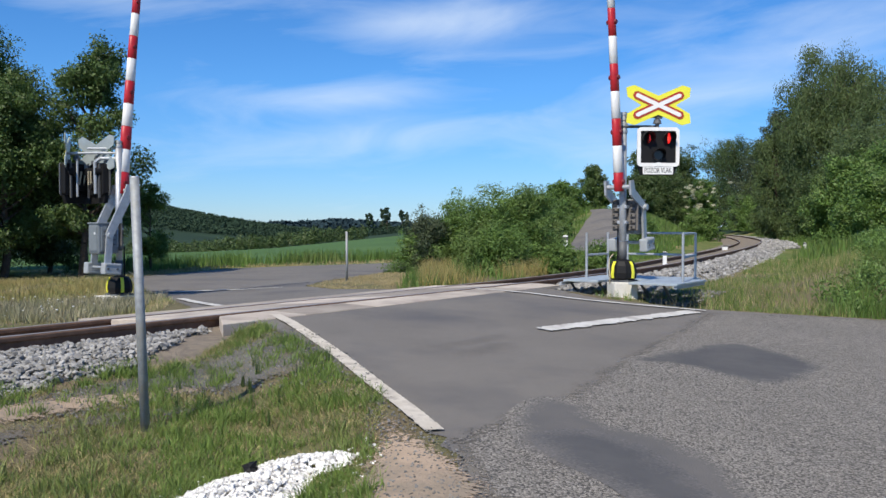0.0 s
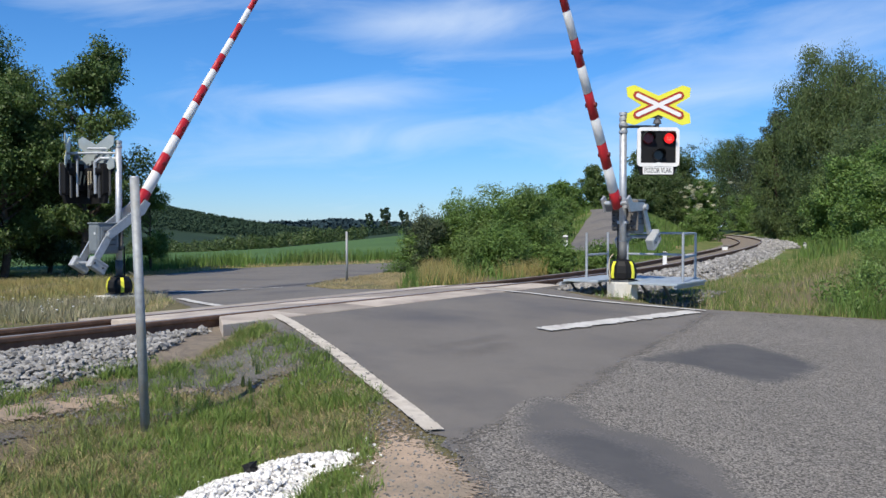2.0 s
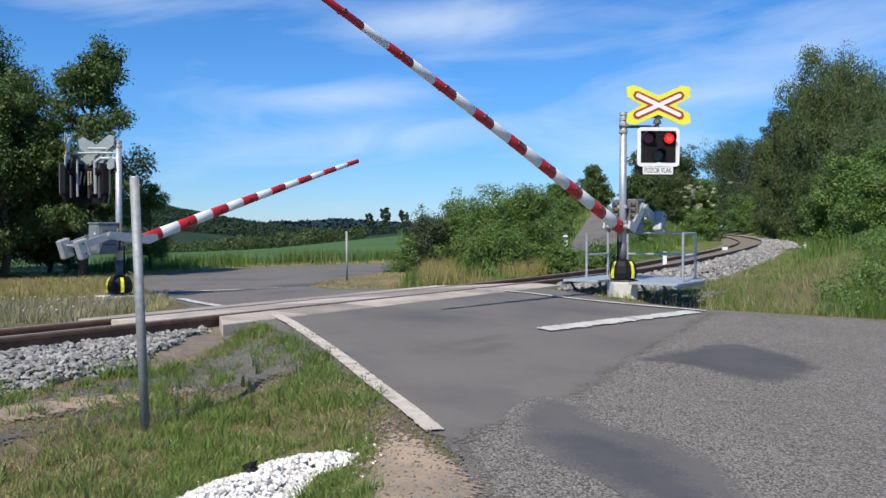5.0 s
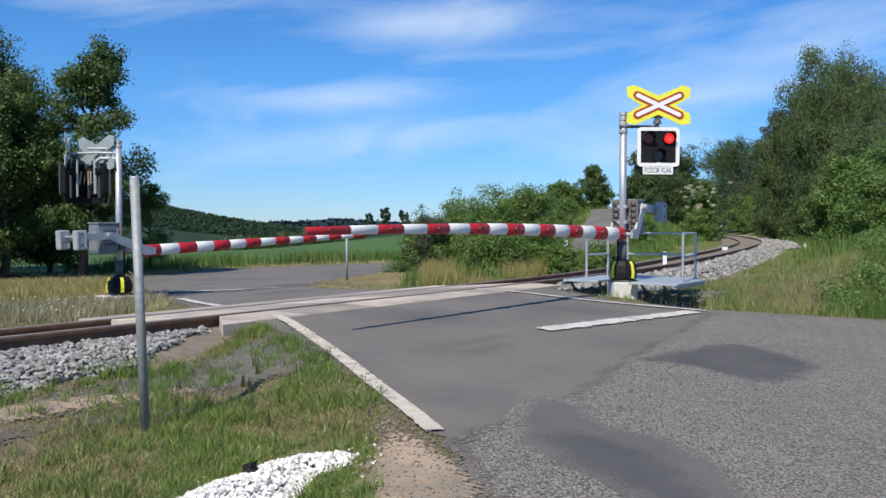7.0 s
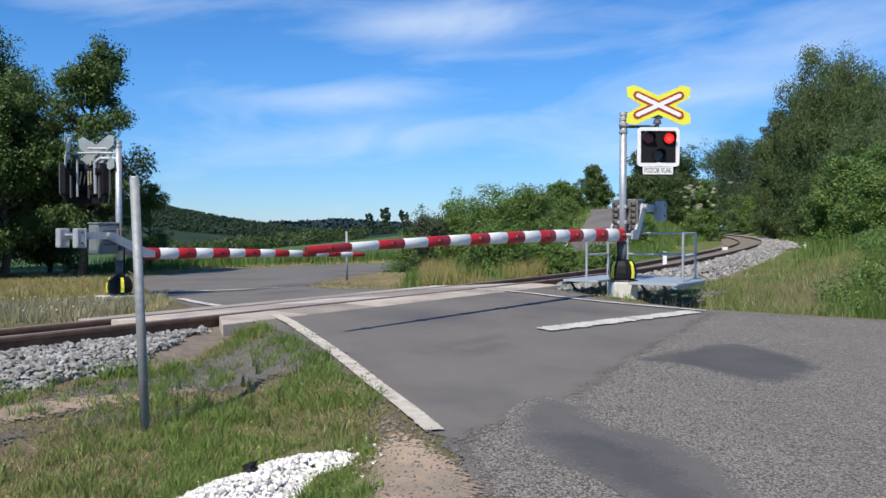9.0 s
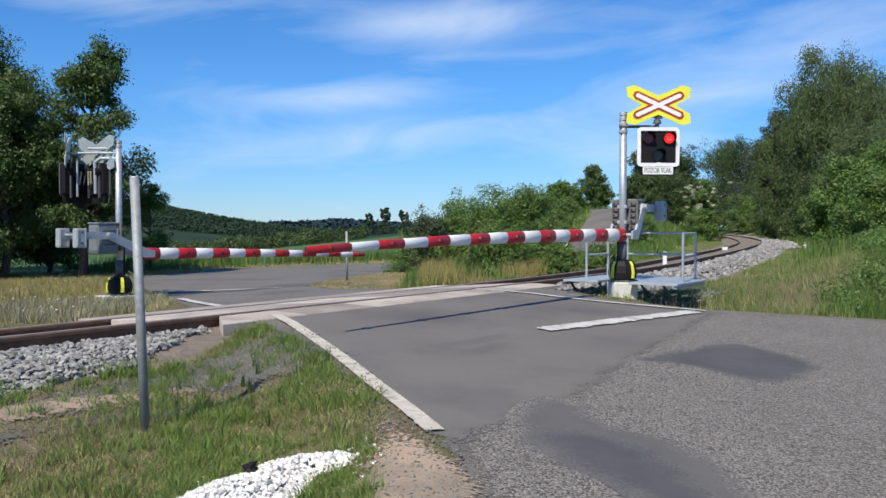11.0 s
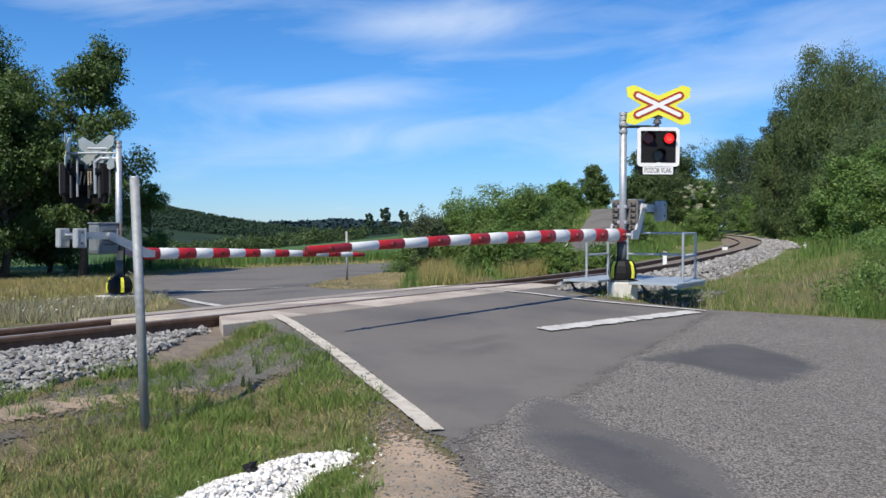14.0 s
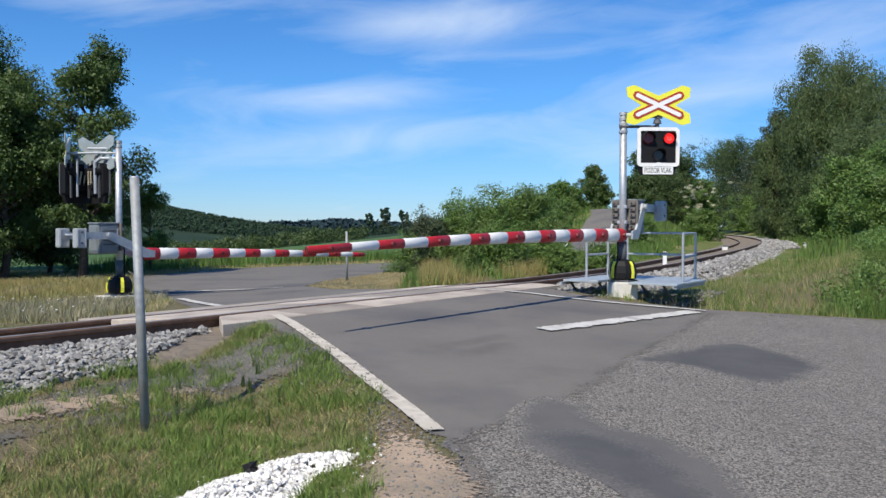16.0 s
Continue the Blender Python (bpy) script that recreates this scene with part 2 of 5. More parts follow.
    "clay": material("bare_clay", (0.40, 0.305, 0.22), (0.33, 0.25, 0.18), 3.0, 0.95, 0, 0.7, 40, c3=(0.24, 0.20, 0.15), patch=1.5, dist=0.02, edge=0.22),
    "gritbed": material("grit_bed", (0.15, 0.145, 0.135), (0.11, 0.107, 0.1), 5, 0.95, 0, 0.8, 60, c3=(0.17, 0.14, 0.1), patch=1.2, dist=0.02, edge=0.35, speck=0.03),
    "petal": plain("white_petals", (0.78, 0.78, 0.74), 0.7),
    "freshgrass": material("fresh_grass", (0.20, 0.285, 0.065), (0.15, 0.225, 0.05), 0.9, 0.6, 0, 0.0, 6, c3=(0.26, 0.28, 0.10), patch=0.7, per="island", sub=0.35, vary=(0.7, 1.3)),
    "straw": material("straw_stubble", (0.46, 0.38, 0.21), (0.34, 0.28, 0.14), 1.4, 0.9, 0, 0.0, 9, per="island", sub=0.2),
    "reed": material("green_tall_grass", (0.125, 0.215, 0.045), (0.095, 0.165, 0.032), 0.5, 0.6, 0, 0.0, 6, c3=(0.17, 0.20, 0.065), patch=0.45, per="island", sub=0.3),
    "meadow": material("meadow", (0.10, 0.15, 0.045), (0.15, 0.17, 0.06), 0.8, 0.95, 0, 0.8, 12, c3=(0.27, 0.23, 0.11), patch=0.25, dist=0.1, spec=0.05),
    "marker": plain("dark_red_lens_cover", (0.16, 0.01, 0.012), 0.4),
    "field": material("crop_field", (0.07, 0.13, 0.05), (0.082, 0.15, 0.055), 0.12, 0.9, 0, 0.4, 3.0, c3=(0.095, 0.16, 0.06), patch=0.03, dist=0.1, spec=0.05),
    "farwood": material("far_woodland", (0.040, 0.068, 0.042), (0.031, 0.054, 0.036), 0.05, 0.95, 0, 0.0, 1.5, c3=(0.05, 0.082, 0.046), patch=0.02, per="island", vary=(0.8, 1.2), spec=0.05),
    # woodland green shifted to blue: the haze of distance is put into the colour
    "bluehill": material("haze_tinted_far_woodland", (0.035, 0.06, 0.07), (0.03, 0.052, 0.062), 0.01, 0.95, 0, 0.0, 0.4, spec=0.05),
}



def glowing(name, c, strength):
    m = bpy.data.materials.new(name)
    m.use_nodes = True
    b = m.node_tree.nodes["Principled BSDF"]
    b.inputs["Base Color"].default_value = (*c, 1)
    b.inputs["Emission Color"].default_value = (*c, 1)
    b.inputs["Emission Strength"].default_value = strength
    return m


M["lamp_red"] = glowing("lit_red_lamp", (0.95, 0.022, 0.02), 0.85)
M["lamp_core"] = glowing("lit_lamp_core", (1.0, 0.10, 0.07), 1.3)

# ---- mesh helpers ----


def part(name, bm, mat, parent=None, label="", smooth=False):
    me = bpy.data.meshes.new(name)
    bm.normal_update()
    bm.to_mesh(me)
    bm.free()
    me.materials.append(mat)
    if smooth:
        for p in me.polygons:
            p.use_smooth = True
    ob = new(name, me)
    if parent:
        ob.parent = parent
    return tagged(ob, label)


def bulk(name, verts, faces, mat, parent=None):
    """One mesh from arrays; all faces have the same number of corners."""
    verts, faces = np.asarray(verts, np.float32), np.asarray(faces, np.int32)
    me = bpy.data.meshes.new(name)
    k = faces.shape[1]
    me.vertices.add(len(verts))
    me.vertices.foreach_set("co", verts.ravel())
    me.loops.add(faces.size)
    me.loops.foreach_set("vertex_index", faces.ravel())
    me.polygons.add(len(faces))
    me.polygons.foreach_set("loop_start", np.arange(0, faces.size, k, dtype=np.int32))
    me.polygons.foreach_set("use_smooth", np.zeros(len(faces), bool))
    me.update(calc_edges=True)
    me.validate()
    me.materials.append(mat)
    ob = new(name, me)
    if parent:
        ob.parent = parent
    return ob


def box(bm, size, at=(0, 0, 0), rot=None, bevel=0.0):
    m = Matrix.Translation(at) @ (rot or Matrix.Identity(4)) @ Matrix.Diagonal((*size, 1))
    vs = bmesh.ops.create_cube(bm, size=1.0, matrix=m)["verts"]
    if bevel:
        es = list({e for v in vs for e in v.link_edges})
        bmesh.ops.bevel(bm, geom=es, offset=bevel, segments=2, affect="EDGES", profile=0.6)
    return bm


def tube(bm, a, b, r0, r1=None, seg=12, caps=True):
    a, b = Vector(a), Vector(b)
    r1 = r0 if r1 is None else r1
    q = (b - a).to_track_quat("Z", "Y").to_matrix().to_4x4()
    bmesh.ops.create_cone(bm, cap_ends=caps, segments=seg, radius1=r0, radius2=r1, depth=(b - a).length,
                          matrix=Matrix.Translation((a + b) / 2) @ q)
    return bm


def prism(bm, pts, depth, m=None):
    """A flat outline in local x, z given thickness along local y."""
    m = m or Matrix.Identity(4)
    f = [bm.verts.new(m @ Vector((x, -depth / 2, z))) for x, z in pts]
    g = [bm.verts.new(m @ Vector((x, depth / 2, z))) for x, z in pts]
    bm.faces.new(f)
    bm.faces.new(g[::-1])
    n = len(pts)
    for i in range(n):
        bm.faces.new((f[(i + 1) % n], f[i], g[i], g[(i + 1) % n]))
    bmesh.ops.recalc_face_normals(bm, faces=bm.faces)
    return bm


def B():
    return bmesh.new()


def thing(name, m, label, category, group="", kind=""):
    ob = new(name)
    ob.empty_display_size = 0.2
    ob.matrix_basis = m
    return tagged(ob, label, category, group, kind)


# ---- plan: the track's frame. s runs along the rails, q across them towards the viewer ----
DX, DY = 0.572, 0.820
Q0 = 7.26
GAUGE = 1.505
HEAD = radians(55.1)


def to_xy(s, q):
    return DX * s + DY * (q - Q0), DY * s - DX * (q - Q0)


def to_sq(x, y):
    return DX * x + DY * y, DY * x - DX * y + Q0


def smooth01(v, a, b):
    t = np.clip((v - a) / (b - a), 0, 1)
    return t * t * (3 - 2 * t)


def inside(px, py, poly):
    c = np.zeros(np.shape(px), bool)
    n = len(poly)
    for i in range(n):
        (x1, y1), (x2, y2) = poly[i], poly[(i + 1) % n]
        if y1 == y2:
            continue
        c ^= ((y1 > py) != (y2 > py)) & (px < (x2 - x1) * (py - y1) / (y2 - y1) + x1)
    return c


def edge_distance(px, py, poly):
    best = np.full(np.shape(px), 1e9)
    n = len(poly)
    for i in range(n):
        a, b = np.array(poly[i]), np.array(poly[(i + 1) % n])
        ab = b - a
        t = np.clip(((px - a[0]) * ab[0] + (py - a[1]) * ab[1]) / max(ab @ ab, 1e-9), 0, 1)
        best = np.minimum(best, np.hypot(px - a[0] - t * ab[0], py - a[1] - t * ab[1]))
    return best


def catmull(pts, n=10, closed=False):
    out = []
    k = len(pts)
    rng = range(k) if closed else range(k - 1)
    for i in rng:
        if closed:
            p = [np.array(pts[(i + j) % k], float) for j in (-1, 0, 1, 2)]
        else:
            p = [np.array(pts[min(max(i + j, 0), k - 1)], float) for j in (-1, 0, 1, 2)]
        for t in np.arange(n) / n:
            out.append(tuple(0.5 * (2 * p[1] + (p[2] - p[0]) * t + (2 * p[0] - 5 * p[1] + 4 * p[2] - p[3]) * t ** 2
                                    + (3 * p[1] - p[0] - 3 * p[2] + p[3]) * t ** 3)))
    if not closed:
        out.append(tuple(pts[-1]))
    return out


# outline of the tarred surface: near apron, crossing, far junction
ROAD = [(0.0, -8.0), (0.02, 2.0), (0.13, 4.0), (0.09, 4.6), (-0.1, 5.2), (-0.5, 6.1), (-1.15, 7.6), (-2.15, 9.2), (-3.3, 11.6),
        (-4.6, 14.8), (-5.9, 17.6), (-7.1, 20.2), (-8.2, 22.6), (-8.7, 24.8), (-8.3, 26.6),
        (-7.3, 30.3), (-4.7, 32.6), (-2.0, 34.4), (4.0, 37.5), (4.6, 34.5), (1.0, 31.0), (-1.5, 26.5), (-2.9, 21.5), (-3.05, 19.2), (-2.2, 16.9),
        (-0.9, 15.6), (0.5, 14.8), (1.55, 13.9), (2.3, 12.55), (3.5, 11.95), (4.8, 11.95), (6.2, 12.0), (9.0, 11.6),
        (15.0, 8.5), (22.0, -2.0), (20.0, -8.0)]


def road_profile(q):
    return np.interp(q, [-40, -14, -6.5, -1.435, 0, 1, 3, 6, 9], [-0.2, 0, 0.10, 0.345, 0.46, 0.435, 0.30, 0.08, 0])


def verge_profile(q):
    return np.interp(q, [-40, -12, -6.5, -4, -2.4, -1.9, 0, 1.2, 2.5, 4, 8], [-0.2, 0.02, 0.10, 0.12, 0.14, 0.15, 0.26, 0.24, 0.12, 0.03, 0])


# centre of the near rail: straight over the crossing, then a long bend to the left
RAIL_LINE = catmull([to_xy(-26, 0), to_xy(-12, 0), to_xy(0, 0), to_xy(7, 0), to_xy(12.5, 0), (4.9, 20.5), (8.5, 28.0), (14.3, 41.0), (20.4, 56.0), (26.2, 73.0),
                     (35.0, 105.0), (44.5, 150.0), (50.0, 190.0)], 14)
RAIL_NP = np.array(RAIL_LINE)


def rail_offset(x, y):
    """Distance from the near rail's line and the side (positive towards the viewer)."""
    x, y = np.asarray(x, float), np.asarray(y, float)
    a, b = RAIL_NP[:-1], RAIL_NP[1:]
    ab = b - a
    best = np.full(x.shape, 1e9)
    side = np.zeros(x.shape)
    for i in range(0, len(a)):
        t = np.clip(((x - a[i, 0]) * ab[i, 0] + (y - a[i, 1]) * ab[i, 1]) / (ab[i] @ ab[i]), 0, 1)
        ex, ey = x - a[i, 0] - t * ab[i, 0], y - a[i, 1] - t * ab[i, 1]
        dd = np.hypot(ex, ey)
        closer = dd < best
        side = np.where(closer, np.sign(ex * ab[i, 1] - ey * ab[i, 0]), side)
        best = np.minimum(best, dd)
    return best * side


def ground_z(x, y):
    x, y = np.asarray(x, float), np.asarray(y, float)
    s, _ = to_sq(x, y)
    q = rail_offset(x, y)
    z = verge_profile(q)
    # bank beside the track, on the viewer's side
    z = z + 0.10 * smooth01(q, 1.2, 2.5) * smooth01(s, 12.5, 16.0) + 0.85 * smooth01(q, 2.2, 5.6) * smooth01(s, 13.0, 20.0)
    # grit rammed against the end of the deck
    z = z + 0.06 * np.exp(-((s - 6.1) / 0.75) ** 2 - ((q - 0.75) / 0.6) ** 2)
    # gravel banked up round the footing
    z = z + 0.16 * np.exp(-((s - 12.5) / 0.9) ** 2 - ((q - 1.95) / 0.6) ** 2)
    # field that falls away to one side, and the rise beyond the bushes
    far = smooth01(y, 36, 120) * (q < 0) * (1 - smooth01(x, -2, 10))
    z = z + far * np.clip(0.3 + (x + 7) * 0.1, -4.0, 0.6)
    z = z + 3.0 * np.exp(-(((x - 14.0) / 6.0) ** 2 + ((y - 78) / 18.0) ** 2)) * smooth01(-q, 2.5, 8.0)
    # wooded hill
    ratio = x / np.maximum(y, 1.0)
    z = z + smooth01(y, 140, 620) * np.clip(np.interp(ratio, [-0.7, -0.40, -0.332, -0.25, -0.17, -0.093, 0.1], [42, 26, 20.2, 11.0, 4.0, 1.0, 0]), 0, 30) * (1 - smooth01(y, 650, 1100) * 0.6)
    z = z + smooth01(y, 1200, 2300) * np.clip(14 * np.exp(-((ratio + 0.115) / 0.045) ** 2), 0, 30)
    # the tarred surface and its shoulders
    near = (y < 45) & (np.abs(x) < 40)
    if np.any(near):
        px, py = x[near], y[near]
        dist = np.where(inside(px, py, ROAD), 0, edge_distance(px, py, ROAD))
        w = 1 - smooth01(dist, 0.1, 0.9)
        _, qq = to_sq(px, py)
        z[near] = z[near] * (1 - w) + road_profile(qq) * w
    return z


def gz(x, y):
    return float(ground_z(np.array([x]), np.array([y]))[0])


def sheet(name, outline, lift, mat, step=0.5, rough=0.0, seed=1, parent=None, follow_road=True, taper=0.0):
    """A surface over the ground inside an outline; taper thins it out towards its edge."""
    from mathutils.geometry import delaunay_2d_cdt
    rnd = random.Random(seed)
    pts = [Vector(p) for p in outline]
    if rough:
        out = []
        for i, p in enumerate(pts):
            nxt = pts[(i + 1) % len(pts)]
            k = max(1, int((nxt - p).length / (rough * 2.5)))
            for j in range(k):
                c = p.lerp(nxt, j / k)
                out.append(c + Vector((rnd.uniform(-rough, rough), rnd.uniform(-rough, rough))))
        pts = out
    edges = [(i, (i + 1) % len(pts)) for i in range(len(pts))]
    poly = [tuple(p) for p in pts]
    xs, ys = [p[0] for p in poly], [p[1] for p in poly]
    gx, gy = np.meshgrid(np.arange(min(xs), max(xs), step), np.arange(min(ys), max(ys), step))
    gx, gy = gx.ravel() + 0.013, gy.ravel() + 0.017
    keep = inside(gx, gy, poly) & (edge_distance(gx, gy, poly) > step * 0.4)
    allp = pts + [Vector(p) for p in zip(gx[keep], gy[keep])]
    v, _, f, _, _, _ = delaunay_2d_cdt(allp, edges, [], 1, 1e-4)
    vx, vy = np.array([p.x for p in v]), np.array([p.y for p in v])
    if follow_road:
        z = road_profile(to_sq(vx, vy)[1]) + lift
    else:
        z = ground_z(vx, vy) + lift
    z = z - taper * (1 - np.clip(edge_distance(vx, vy, poly) / 0.12, 0, 1))
    ob = bulk(name, np.stack([vx, vy, z], 1), [tuple(t) for t in f if len(t) == 3], mat, parent)
    at = ob.data.attributes.new("edge", "FLOAT", "POINT")
    at.data.foreach_set("value", edge_distance(vx, vy, poly).astype(np.float32)[:len(ob.data.vertices)])
    return ob


def ribbon(name, line, width, lift, mat, parent=None, jag=0.0, seed=3):
    """A painted line along a path on the road."""
    rnd = random.Random(seed)
    line = catmull(line, 34)
    L, R = [], []
    for i, p in enumerate(line):
        a, b = np.array(line[max(i - 1, 0)]), np.array(line[min(i + 1, len(line) - 1)])
        t = (b - a) / np.linalg.norm(b - a)
        n = np.array([-t[1], t[0]]) * width / 2
        L.append(np.array(p) + n * (1 + rnd.uniform(-jag, jag)))
        R.append(np.array(p) - n * (1 + rnd.uniform(-jag, jag)))
    xy = np.array(L + R)
    z = road_profile(to_sq(xy[:, 0], xy[:, 1])[1]) + lift
    k = len(L)
    return bulk(name, np.column_stack([xy, z]), [(i, k + i, k + i + 1, i + 1) for i in range(k - 1)], mat, parent)


# ---- ground ----


def build_ground():
    def axis(lo, hi, dense_lo, dense_hi, d):
        a = [dense_lo]
        st = d
        while a[0] > lo:
            st *= 1.12
            a.insert(0, a[0] - st)
        a += list(np.arange(dense_lo + d, dense_hi, d))
        st = d
        while a[-1] < hi:
            st *= 1.07
            a.append(a[-1] + st)
        return np.array(a)
    xs, ys = axis(-2600, 2600, -12, 14, 0.22), axis(-900, 4200, 2, 36, 0.22)
    gx, gy = np.meshgrid(xs, ys)
    fx, fy = gx.ravel(), gy.ravel()
    z = ground_z(fx, fy)
    near = (np.abs(fx) < 40) & (fy < 45)
    road = np.zeros(len(fx), bool)
    road[near] = inside(fx[near], fy[near], ROAD)
    rough = np.array([noise.noise((a * 1.3, b * 1.3, 0)) for a, b in zip(fx, fy)]) * 0.014
    inner = np.zeros(len(fx))
    inner[road] = edge_distance(fx[road], fy[road], ROAD)
    z = z + np.where(road, -0.05 * smooth01(inner, 0.3, 0.7) - 0.004, rough * 0.6 - 0.004)
    q = rail_offset(fx, fy)
    z = z - 0.10 * ((q > -2.6) & (q < 1.0) & ~road)
    W = len(xs)
    i, j = np.meshgrid(np.arange(W - 1), np.arange(len(ys) - 1))
    a = (j * W + i).ravel()
    faces = np.stack([a, a + 1, a + W + 1, a + W], 1)
    ob = bulk("ground", np.stack([fx, fy, z], 1), faces, M["soil"])
    me = ob.data
    me.materials.append(M["field"])
    me.materials.append(M["farwood"])
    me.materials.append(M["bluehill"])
    me.materials.append(M["meadow"])
    cx, cy = fx[faces].mean(1), fy[faces].mean(1)
    cq = rail_offset(cx, cy)
    idx = np.zeros(len(faces), np.int32)
    idx[(cy > 33 + 0.35 * np.minimum(cx + 8, 0)) & (cx < 1.5) & (cq < -10)] = 1
    idx[(cy > 27) & (idx == 0)] = 4
    idx[(cy > 140) & (cx < 80)] = 2
    # the farthest ground takes the colour with painted haze
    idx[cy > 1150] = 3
    me.polygons.foreach_set("material_index", idx)
    me.polygons.foreach_set("use_smooth", np.ones(len(faces), bool))
    tagged(ob, "grassy railway verge falling to a green crop field", "ground", kind="structure")


build_ground()
road = sheet("road", ROAD, 0.0, M["asphalt"], 0.25, 0.05)
tagged(road, "worn grey asphalt road over the rails", "road", kind="structure")
CHIP = [(0.12, 3.2), (0.10, 4.0), (0.02, 4.4), (-0.06, 4.75), (-0.02, 5.0), (0.12, 5.25), (0.32, 5.6), (0.55, 5.95), (0.79, 6.3), (1.09, 6.9), (1.49, 7.8), (2.39, 9.6), (3.5, 11.75), (4.8, 11.95), (6.2, 12.0), (9.0, 11.6), (14.9, 8.4), (18.0, -2.0), (10, -6), (0.05, -6.0)]
chip = sheet("rough_tar_surface", CHIP, 0.004, M["chip"], 0.2, 0.0, 4)
tagged(chip, "coarse stone chip and tar road surface", "road surface", kind="structure")
for outline, lift, mt, words in (
        ([(1.58, 7.72), (2.3, 8.55), (2.98, 9.15), (3.4, 8.7), (3.52, 7.98), (3.05, 7.3), (2.5, 6.98), (2.3, 7.35), (2.0, 7.65)], 0.008, "seal", "dark smooth bitumen repair patch"),
        ([(0.40, 5.58), (0.66, 6.12), (1.0, 5.98), (1.02, 5.55), (1.28, 5.38), (1.52, 5.0), (1.58, 4.58), (1.5, 3.95), (0.95, 3.9), (0.72, 4.3), (0.50, 4.65), (0.36, 4.92), (0.42, 5.25)], 0.008, "stain", "long worn bitumen repair patch"),
        ([(0.52, 5.1), (0.83, 5.33), (1.12, 5.1), (1.28, 4.63), (1.34, 4.0), (0.95, 4.0), (0.78, 4.35), (0.58, 4.7)], 0.012, "core", "darker core of the bitumen patch"),
        ([(-0.25, 7.85), (0.15, 8.4), (0.6, 8.9), (0.72, 8.6), (0.3, 8.0), (-0.1, 7.7)], 0.004, "oil", "faint oil stain on the asphalt"),
        ([(0.05, 7.55), (0.32, 8.2), (0.7, 8.4), (0.66, 7.95), (0.35, 7.55)], 0.008, "oil", "small brown stain on the asphalt"),
        ([(2.10, 5.55), (2.22, 5.68), (2.36, 5.6), (2.3, 5.46)], 0.008, "seal", "small dark tar spot")):
    tagged(sheet("tar_patch", catmull(outline, 6, True), lift, M[mt], 0.07, 0.0, 7, taper=lift - 0.0005 if mt == "oil" else 0.0035), words, "road patch", "road patches", "structure")

# painted lines
for nm, pts, w, mt in (
        ("edge_line", [(-1.83, 9.44), (-1.30, 8.23), (-0.86, 7.18), (-0.51, 6.27), (-0.23, 5.57), (-0.05, 5.08)], 0.125, "oldline"),
        ("edge_line", [(0.52, 13.3), (2.0, 12.25), (3.55, 11.75)], 0.10, "line"),
        ("stop_line", [(1.06, 9.22), (2.2, 10.4), (3.36, 11.6)], 0.22, "line"),
        ("edge_line", [(-2.95, 11.75), (-3.75, 13.3), (-4.5, 14.9)], 0.14, "line"),
        ("stop_line", [(-5.6, 17.5), (-4.6, 18.0), (-3.4, 18.55)], 0.16, "line")):
    tagged(ribbon(nm, pts, w, 0.016, M[mt], jag=0.26 if nm == "stop_line" else 0.08), "worn white painted road line", "road marking", "road markings", "structure")

# ---- track ----
TRACK = []      # along the near rail: place, heading
acc = 0.0
for (x1, y1), (x2, y2) in zip(RAIL_LINE[:-1], RAIL_LINE[1:]):
    TRACK.append((x1, y1, math.atan2(y2 - y1, x2 - x1)))
RAIL_Z = 0.475
CANT = 0.11


def sweep(name, section, off, drop, mat, parent=None, lo=0, hi=None, roll=True):
    """A rail-like bar: a section (across, up) swept along the track at an offset from the near rail."""
    rows = TRACK[lo:hi]
    k = len(section)
    V, Fc = [], []
    for x, y, h in rows:
        nx, ny = -math.sin(h), math.cos(h)
        for a, b in section:
            o = off + a
            V.append((x + nx * o, y + ny * o, RAIL_Z - drop + b))
    for i in range(len(rows) - 1):
        for j in range(k):
            Fc.append((i * k + j, i * k + (j + 1) % k, (i + 1) * k + (j + 1) % k, (i + 1) * k + j))
    return bulk(name, V, Fc, mat, parent)


HEADP = [(-0.036, -0.012), (-0.030, 0.0), (0.030, 0.0), (0.036, -0.012), (0.034, -0.04), (0.009, -0.055), (0.009, -0.125), (0.062, -0.138), (0.062, -0.15),
         (-0.062, -0.15), (-0.062, -0.138), (-0.009, -0.125), (-0.009, -0.055), (-0.034, -0.04)]
for off, drop in ((0.0, 0.0), (GAUGE, CANT)):
    ob = sweep("rail", HEADP, off, drop, M["rust"])
    tagged(ob, "rusty steel railway rail bending away", "rail", "rails", "structure")
    top = sweep("running_surface", [(-0.029, 0.003), (0.029, 0.003), (0.029, 0.0), (-0.029, 0.0)], off, drop, M["railtop"], ob)
bed = sweep("ballast_bed", [(-2.2, -0.55), (-0.9, -0.15), (0.0, -0.125), (GAUGE, -0.125 - CANT), (2.6, -0.30), (3.4, -0.6)], 0, 0, M["ballastbed"])
tagged(bed, "brown gravel track bed", "track bed", kind="structure")

# ---- plants ----


